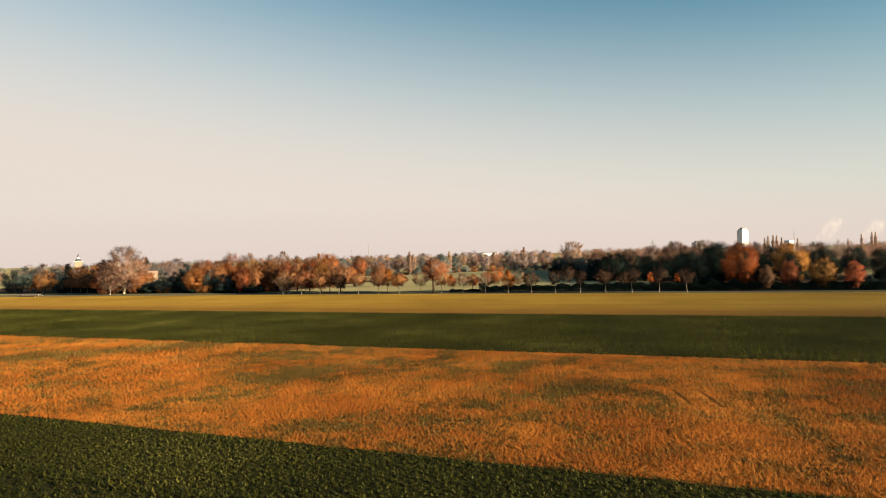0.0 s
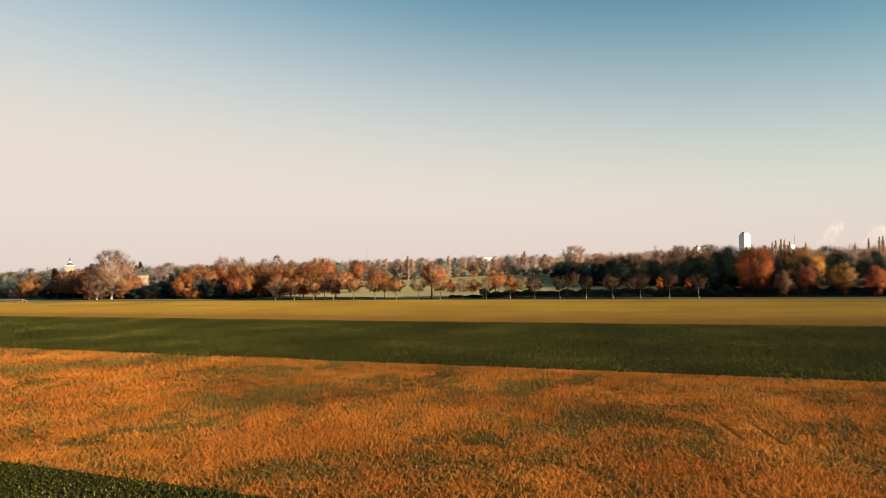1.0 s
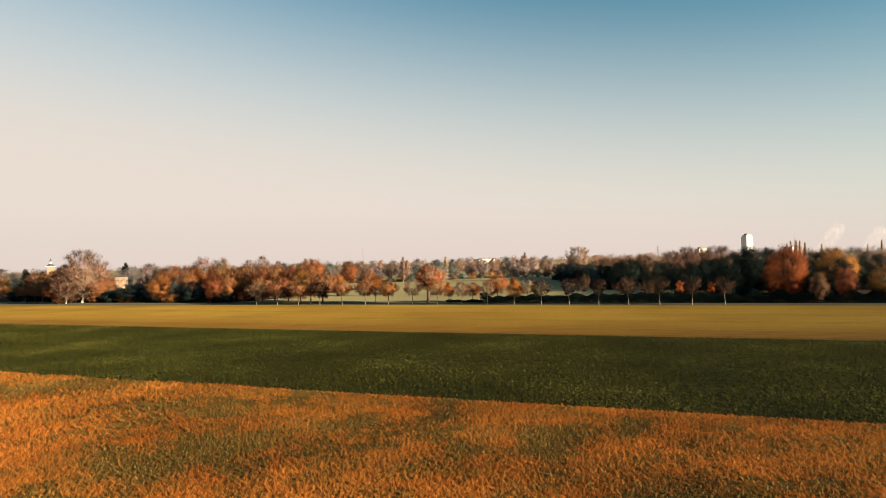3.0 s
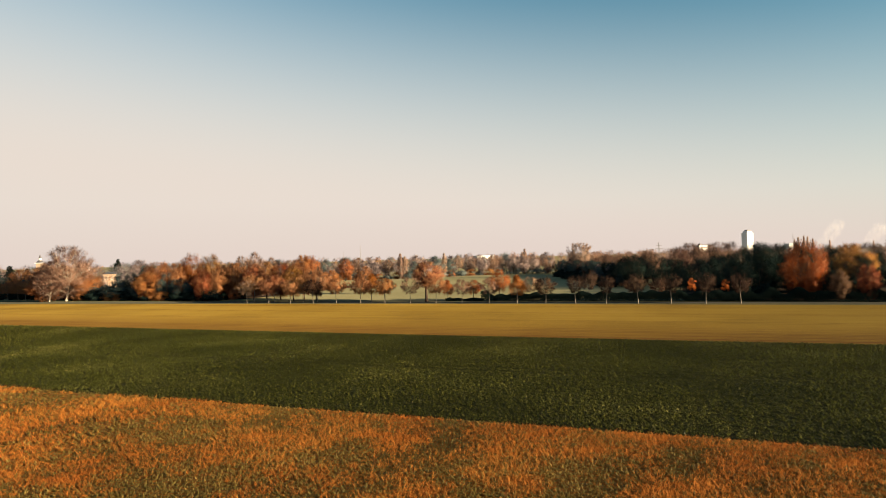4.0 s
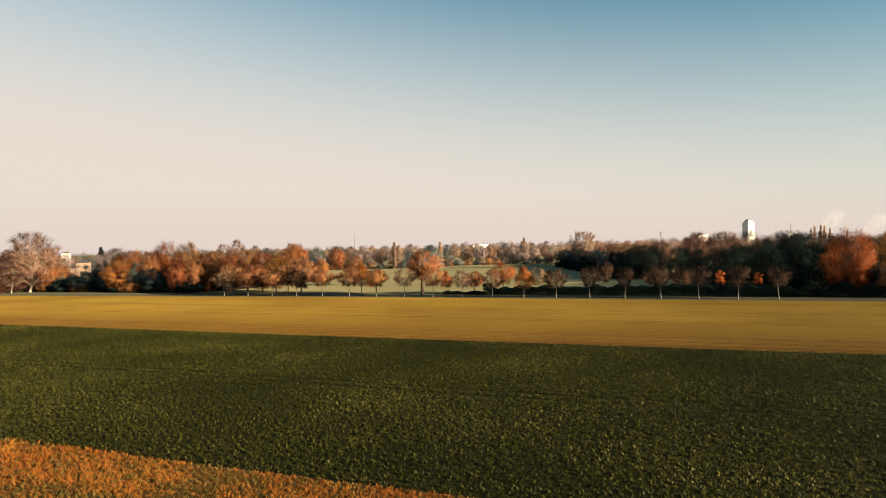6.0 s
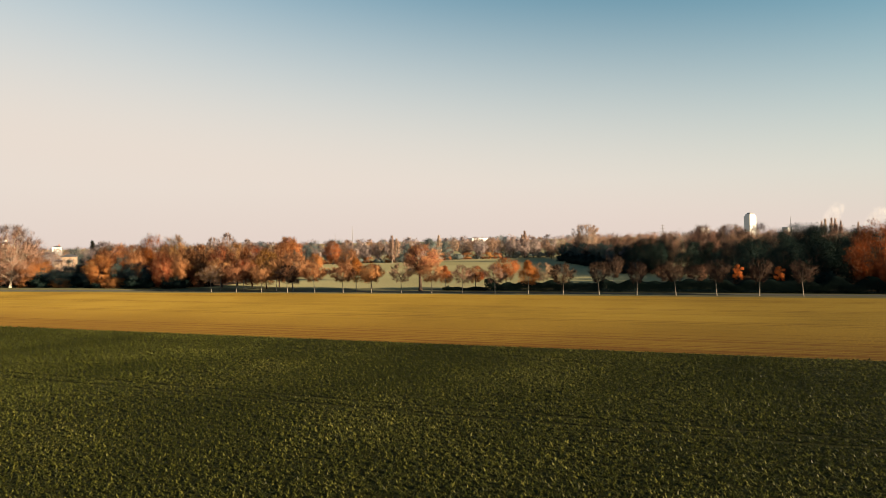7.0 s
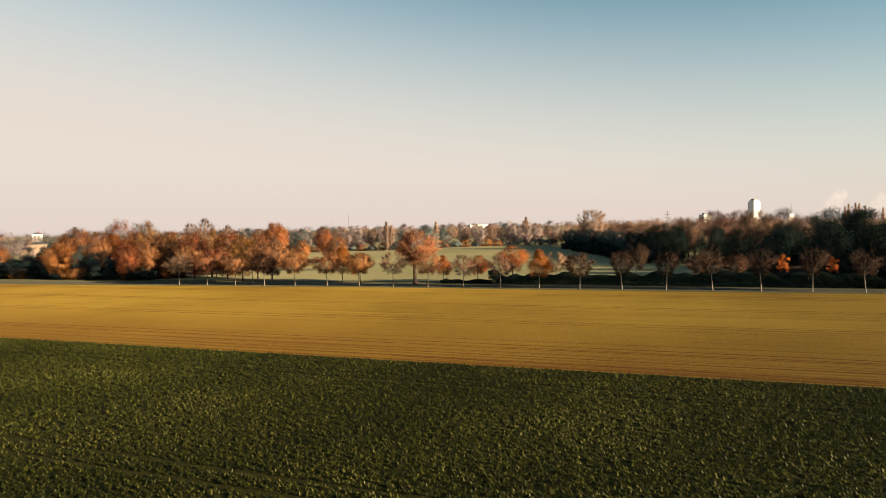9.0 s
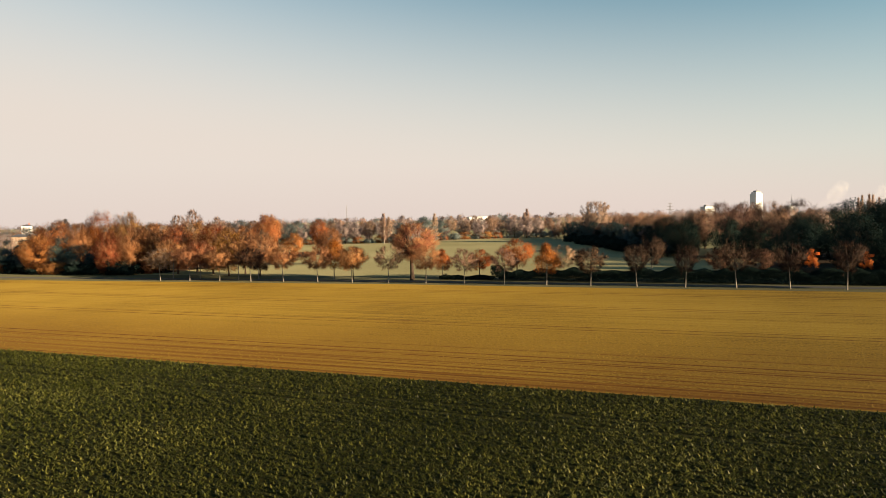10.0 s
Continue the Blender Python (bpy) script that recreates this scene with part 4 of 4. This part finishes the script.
for y in np.arange(296, 445, 5.0):
    plant_high("shrub_dark", 60 + RNG.uniform(-2.5, 1.5), y, RNG.uniform(2.4, 4.6), "shrubs beside the meadow", 1.4)
    plant_high("wood_green" if RNG.uniform() < 0.6 else "wood_dark", 63 + RNG.uniform(-2, 1.5), y, RNG.uniform(4.5, 7.0), "wood beside the meadow", 1.3)
for y in np.arange(286, 476, 5.2):
    # farther along the edge the haze-lifted green replaces the dark leaf
    plant_high("wood_dark" if y < 340 else "wood_green", 66.5 + RNG.uniform(-1.2, 1.2), y, RNG.uniform(8.2, 10.2), "wood beside the meadow", 0.95)
for y in np.arange(330, 500, 7.0):
    key = ("wood_mauve", "wood_smoky", "wood_mauve", "wood_green")[int(RNG.integers(4))]
    plant_high(key, 68 + RNG.uniform(-2, 2), y, RNG.uniform(8.0, 10.0), "wood beside the meadow", 1.2)
    if RNG.uniform() < 0.7:
        plant_high("wood_mauve" if RNG.uniform() < 0.7 else "wood_bare", 79 + RNG.uniform(-3, 5), y, RNG.uniform(11, 13), "wood beside the meadow", 1.1)
for x, y, h in ((69, 303, 10.5), (74, 312, 11.5), (71, 325, 10.5), (79, 322, 12.5), (76, 338, 12), (86, 330, 13), (83, 345, 12.5), (70, 345, 9)):
    plant_high("wood_dark", x, y, h, "dark wood beside the meadow", 1.2)
for x, y, h in ((104.5, 240, 14.2), (112, 239, 13.8), (97, 246, 13.4)):
    plant_high("wood_dark", x, y, h, "dark wood beside the meadow", 1.25)
plant_high("wood_mauve", 56, 462, 8.5)
for x, y, h in ((96, 302, 13.6), (104, 304, 14.6), (127, 296, 15.2)):
    plant_high("wood_dusk", x, y, h, "wood beside the meadow", 1.1)

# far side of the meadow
# mostly trees whose pale colours hold the distance haze
far_kinds = ["wood_smoky", "wood_smoky", "wood_smoky", "wood_bare", "wood_bare", "wood_hazed"]


def far_edge(x):
    return 460 + 40 / (1 + math.exp(-(x + 15) / 8))


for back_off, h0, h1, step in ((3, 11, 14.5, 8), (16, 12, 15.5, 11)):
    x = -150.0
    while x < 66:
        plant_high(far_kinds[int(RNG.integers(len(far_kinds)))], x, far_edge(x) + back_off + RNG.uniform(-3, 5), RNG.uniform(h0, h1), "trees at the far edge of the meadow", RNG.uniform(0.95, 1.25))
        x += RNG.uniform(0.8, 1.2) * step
for x in np.arange(-150, 66, 7.0):
    plant_high("shrub_pale" if RNG.uniform() < 0.6 else "shrub_brown", x, far_edge(x) + 2 + RNG.uniform(-1, 2), RNG.uniform(2.5, 5), "shrubs at the far edge of the meadow", 1.4)
for x, y, h in ((-43, 458, 17), (-14.5, 478, 16.5), (-40.5, 461, 15), (45, 512, 18.5), (43, 510, 16)):
    plant_high("poplar", x, y, h)
plant_high("wood_rust", -108, 458, 17)
plant_high("wood_rust", -78, 448, 14)
plant_high("wood_rust", -62, 330, 9)


def far_woodland(name, spans, label, tones):
    """Far woods as one mass of low trees, each with a trunk and loose leaf clumps."""
    r = np.random.default_rng(5)
    VV, FF, MI, NN = [], [], [], []
    count = 0
    for x0, x1, y0, y1, k, h0, h1, m, size in spans:
        for _ in range(k):
            x, y, h = r.uniform(x0, x1), r.uniform(y0, y1), r.uniform(h0, h1)
            if x * NO[0] + y * NO[1] < 268:
                continue
            if -190 < x < -118 and 288 < y < 332:
                continue
            R = h * r.uniform(0.28, 0.42)
            d = unit_rows(r.normal(size=(m, 3))) * np.cbrt(r.uniform(0.15, 1, (m, 1)))
            lump = 1 + 0.25 * np.sin(d[:, :1] * 5 + x) * np.cos(d[:, 1:2] * 4 + y)
            c = d * lump * (R, R, h * 0.42) + (x, y, h * 0.56)
            v, f = leaf_cards(r, c, size)
            f, nm = outward(v, f, np.array([x, y, h * 0.5]), 0.35, r)
            NN.append(nm); NN.append(np.tile((0.3, -0.9, 0.1), (6, 1)))
            VV.append(v); FF.append(f + count); MI.append(np.full(m, int(r.integers(0, 5)))); count += len(v)
            a = r.uniform(0, 6.28)
            w = h * 0.02
            v = np.array([(x - w * math.cos(a), y - w * math.sin(a), -0.1), (x + w * math.cos(a), y + w * math.sin(a), -0.1), (x, y, h * 0.8),
                          (x - w * math.sin(a), y + w * math.cos(a), -0.1), (x + w * math.sin(a), y - w * math.cos(a), -0.1), (x, y, h * 0.8)])
            VV.append(v); FF.append(np.arange(6).reshape(2, 3) + count); MI.append(np.full(2, 0)); count += 6
    me = mesh_arrays(name, np.concatenate(VV), np.concatenate(FF), [LEAF[q] for q in tones], False, np.concatenate(MI), np.concatenate(NN))
    return tagged(new(name, me), label, "woodland", kind="stuff")


# smoky and teal tones paint the haze onto these woods
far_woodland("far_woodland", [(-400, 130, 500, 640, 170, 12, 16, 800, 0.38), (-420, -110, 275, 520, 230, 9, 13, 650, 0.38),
                              (-700, 900, 760, 1300, 400, 13, 19, 260, 0.95)], "grey-brown woods in the distance, haze put into their colours", ("smoky", "teal", "mauve", "grey", "smoky"))
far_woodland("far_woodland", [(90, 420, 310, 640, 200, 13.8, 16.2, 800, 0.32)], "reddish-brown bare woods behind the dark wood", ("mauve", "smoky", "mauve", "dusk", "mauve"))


# ---- far buildings ----
def building(name, label, category, x, y, turn=0.0):
    root = tagged(new(name), label, category)
    root.matrix_basis = pose(x, y, 0, 0, 0, turn)
    return root


def hip_roof(bm, w, d, z0, z1, over, ridge):
    v = [bm.verts.new(p) for p in ((-w / 2 - over, -d / 2 - over, z0), (w / 2 + over, -d / 2 - over, z0), (w / 2 + over, d / 2 + over, z0), (-w / 2 - over, d / 2 + over, z0),
                                   (-ridge / 2, 0, z1), (ridge / 2, 0, z1))]
    for f in ((0, 1, 5, 4), (1, 2, 5), (2, 3, 4, 5), (3, 0, 4), (3, 2, 1, 0)):
        bm.faces.new([v[k] for k in f])
    return bm


def window(parent, x, z, w, h, face):
    o = part("window", box(bmesh.new(), x - w / 2, x + w / 2, face - 0.02, face + 0.1, z, z + h), M_PANE, parent)
    part("sill", box(bmesh.new(), x - w / 2 - 0.1, x + w / 2 + 0.1, face - 0.15, face + 0.05, z - 0.12, z - 0.01), M_WHITE, o)


t = building("tower_block", "tall white tower block with a stepped top", "tower", 428, 1005, 22)
part("body", box(bmesh.new(), -6.6, 6.6, -5.4, 5.4, 0, 38.6, 0.4), M_WHITE, t)
part("upper_storey", box(bmesh.new(), -5.0, 5.0, -4.3, 4.3, 38.6, 41.2, 0.3), M_WHITE, t)
part("roof_cabin", box(bmesh.new(), -3.2, 3.2, -2.8, 2.8, 41.2, 43.0, 0.2), M_METAL, t, "grey lift cabin on the roof")
part("aerial", rod(bmesh.new(), (0, 0, 43), (0, 0, 45), 0.2, 0.1), M_METAL, t)
for k in range(9):
    part("window_band", box(bmesh.new(), -6.0, 6.0, -5.46, -5.3, 4 + k * 3.8, 5.4 + k * 3.8), M_BAND, t, "pale grey strip of windows")

t = building("factory_hall", "long white factory hall beyond the woods", "factory", 26, 900, 24)
part("wall", box(bmesh.new(), -13, 13, -8, 8, 0, 14.0), M_WHITE, t)
part("roof", box(bmesh.new(), -13.4, 13.4, -8.4, 8.4, 14.0, 14.6, 0.1), M_WHITE, t)

t = building("apartment_block", "pale low apartment block behind the far trees", "apartment block", 357, 1000, 20)
# walls take the pale band colour, which puts distance haze into them
part("wall", box(bmesh.new(), -8, 8, -5, 5, 0, 21.4, 0.2), M_BAND, t)
part("parapet", box(bmesh.new(), -8.2, 8.2, -5.2, 5.2, 21.4, 22.0, 0.1), M_BAND, t)
part("roof_cabin", box(bmesh.new(), -4.5, -1.5, -2.5, 2.5, 22.0, 24.2, 0.1), M_METAL, t, "dark lift cabin on the roof")
for k in range(5):
    part("window_band", box(bmesh.new(), -7.4, 7.4, -5.06, -4.9, 3 + k * 3.6, 4.4 + k * 3.6), M_PANE, t, "dim strip of windows")

t = building("works_hall", "low pale works hall beside a distant mast", "factory", 841, 1700, 26)
# same haze-pale wall colour as the apartment block
part("wall", box(bmesh.new(), -9, 9, -8, 8, 0, 25.0), M_BAND, t)
part("roof", box(bmesh.new(), -9.4, 9.4, -8.4, 8.4, 25.0, 25.8, 0.1), M_BAND, t)

t = building("church", "pale turret with a dark domed cap among trees", "church", -331, 520, 20)
part("tower", box(bmesh.new(), -2.3, 2.3, -2.3, 2.3, 0, 17.0, 0.1), M_CREAM, t)
part("cornice", box(bmesh.new(), -3.1, 3.1, -3.1, 3.1, 17.0, 17.5, 0.1), M_WHITE, t)
part("dome", rod(bmesh.new(), (0, 0, 17.5), (0, 0, 19.4), 3.1, 1.2, 8), M_SLATE, t, "dark slate dome")
part("lantern", rod(bmesh.new(), (0, 0, 19.4), (0, 0, 21.0), 1.0, 0.9, 8), M_WHITE, t)
part("spire", rod(bmesh.new(), (0, 0, 21.0), (0, 0, 24.0), 1.1, 0.05, 8), M_SLATE, t, "thin dark spire")
for wx in (-1.1, 1.1):
    window(t, wx, 13.4, 0.8, 2.0, -2.3)

t = building("white_house", "tall narrow white house with a low dark hipped roof", "house", -338, 590, 25)
part("wall", box(bmesh.new(), -3.4, 3.4, -2.4, 2.4, 0, 14.6), M_WHITE, t)
part("roof", hip_roof(bmesh.new(), 6.8, 4.8, 14.6, 15.9, 0.4, 0.6), M_SLATE, t)
part("chimney", box(bmesh.new(), 1.2, 2.0, -0.4, 0.4, 14.9, 16.8, 0.04), M_ROOF, t, "red brick chimney")
for wx in (-1.6, 1.6):
    for wz in (6.6, 9.4, 12.2):
        window(t, wx, wz, 0.8, 1.3, -2.4)

t = building("villa", "cream villa with a flat dark roof behind trees", "house", -186, 362, 24)
part("wall", box(bmesh.new(), -2.8, 2.8, -3, 3, 0, 9.4), M_CREAM, t)
part("cornice", box(bmesh.new(), -3.0, 3.0, -3.2, 3.2, 9.4, 9.65, 0.05), M_CREAM, t)
part("roof", hip_roof(bmesh.new(), 5.8, 6.2, 9.65, 10.7, 0.5, 2.4), M_SLATE, t)
part("side_wing", box(bmesh.new(), -6.2, -2.8, -2.4, 2.4, 0, 7.6), M_CREAM, t)
part("wing_roof", hip_roof(bmesh.new(), 3.4, 4.8, 7.6, 8.3, 0.3, 0.6), M_SLATE, t).location = (-4.5, 0, 0)
for wx in (-1.4, 1.4):
    for wz in (1.2, 4.0, 6.8):
        window(t, wx, wz, 1.0, 1.6, -3)


def mast(x, y, h, label, r=0.3):
    root = building("radio_mast", label, "mast", x, y)
    part("pole", rod(bmesh.new(), (0, 0, 0), (0, 0, h * 0.9), r, r * 0.6), M_METAL, root)
    part("aerial", rod(bmesh.new(), (0, 0, h * 0.9), (0, 0, h), r * 0.4, r * 0.2), M_METAL, root)
    for z in (0.7, 0.8):
        part("crossbar", box(bmesh.new(), -r * 3, r * 3, -r * 0.5, r * 0.5, h * z, h * z + 0.3), M_METAL, root)


mast(-330, 2050, 62, "slender grey radio mast above the woods", 0.9)
mast(-385, 2050, 44, "faint thin radio mast above the woods", 0.5)
mast(985, 1960, 60, "slender grey radio mast above the woods", 0.9)

for x, y, h in ((6, 560, 12.0), (13, 566, 12.4), (20, 561, 12.0), (27, 566, 12.6)):
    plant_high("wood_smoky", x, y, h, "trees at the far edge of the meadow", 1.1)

root = building("power_pylon", "small steel lattice power pylon above the treetops", "pylon", 202, 700)
for sx in (-1, 1):
    for sy in (-1, 1):
        part("leg", rod(bmesh.new(), (sx * 2, sy * 2, 0), (0, 0, 24), 0.16, 0.1, 4), M_METAL, root)
for z, w in ((17, 3.5), (20, 2.8), (22.5, 1.8)):
    part("crossarm", box(bmesh.new(), -w, w, -0.15, 0.15, z, z + 0.3), M_METAL, root)

for x, y, h in ((-316, 604, 18.9), (-366, 690, 16), (-262, 440, 14.5), (-215, 330, 12), (-209, 332, 13)):
    plant_high("conifer", x, y, h, wide=1.25)
for x, y, h in ((-303, 480, 12.8), (-314, 484, 11.5), (-296, 474, 12.5)):
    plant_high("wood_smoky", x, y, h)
for x, y, h in ((179, 386, 18.6), (182, 388, 19.8), (184.6, 387, 20.2), (187.5, 389, 20.0), (191, 390, 18.8), (204, 397, 18), (306, 520, 18), (316.6, 520, 21.3), (324.9, 520, 22.4), (328.8, 522, 22.8)):
    plant_high("poplar", x, y, h, "row of poplars", 0.5)


# ---- steam ----
def steam(x, y, z, length, seed):
    """A drift of steam: nested soft skins round a rising, widening, ragged body."""
    bm = bmesh.new()
    for skin in (0.45, 0.8, 1.15):
        rings, sides = 40, 28
        vs = []
        for i in range(rings):
            f = i / (rings - 1)
            swell = math.sin(math.pi * (0.04 + 0.92 * f)) ** 0.7
            c = Vector((f * length, 3 * noise.noise((f * 3, seed, 1.0)), f * length * 0.85 + 5 * noise.noise((f * 3.3, seed, 5.0))))
            row = []
            for k in range(sides):
                a = 2 * math.pi * k / sides
                d = Vector((-0.45 * math.cos(a), math.sin(a), 0.85 * math.cos(a)))
                q = c + d * 4
                rag = 1 + 0.75 * noise.noise(q * 0.13 + Vector((seed, 0, skin))) + 0.35 * noise.noise(q * 0.34)
                row.append(bm.verts.new(c + d * max(0.5, (5 + 13 * f) * swell * rag * skin)))
            vs.append(row)
        for i in range(rings - 1):
            for k in range(sides):
                bm.faces.new((vs[i][k], vs[i][(k + 1) % sides], vs[i + 1][(k + 1) % sides], vs[i + 1][k]))
    me = bpy.data.meshes.new("steam_plume")
    bm.to_mesh(me)
    bm.free()
    for p in me.polygons:
        p.use_smooth = True
    me.materials.append(M_STEAM)
    o = tagged(new("steam_plume", me), "pale drifting steam plume over distant works", "steam", kind="stuff")
    o.location = (x, y, z)


M_STEAM, n_, l_, b_ = material("steam", 1.0, 0.0)
b_.inputs["Base Color"].default_value = (0.92, 0.88, 0.85, 1)
tl_ = n_.new("ShaderNodeBsdfTranslucent")
tl_.inputs["Color"].default_value = (0.92, 0.88, 0.85, 1)
ad_ = n_.new("ShaderNodeAddShader")
l_.new(b_.outputs[0], ad_.inputs[0])
l_.new(tl_.outputs[0], ad_.inputs[1])
tp_ = n_.new("ShaderNodeBsdfTransparent")
mx_ = n_.new("ShaderNodeMixShader")
st_ = noise_tex(n_, l_, 0.09, 4)
sr_ = ramp(n_, [(0.35, (0.004, 0.004, 0.004)), (0.80, (0.024, 0.024, 0.024))])
l_.new(st_.outputs["Fac"], sr_.inputs[0])
l_.new(sr_.outputs[0], mx_.inputs[0])
l_.new(tp_.outputs[0], mx_.inputs[1])
l_.new(ad_.outputs[0], mx_.inputs[2])
l_.new(mx_.outputs[0], n_["Material Output"].inputs["Surface"])
steam(800, 1500, 18, 62, 3)
steam(905, 1500, 18, 50, 4)
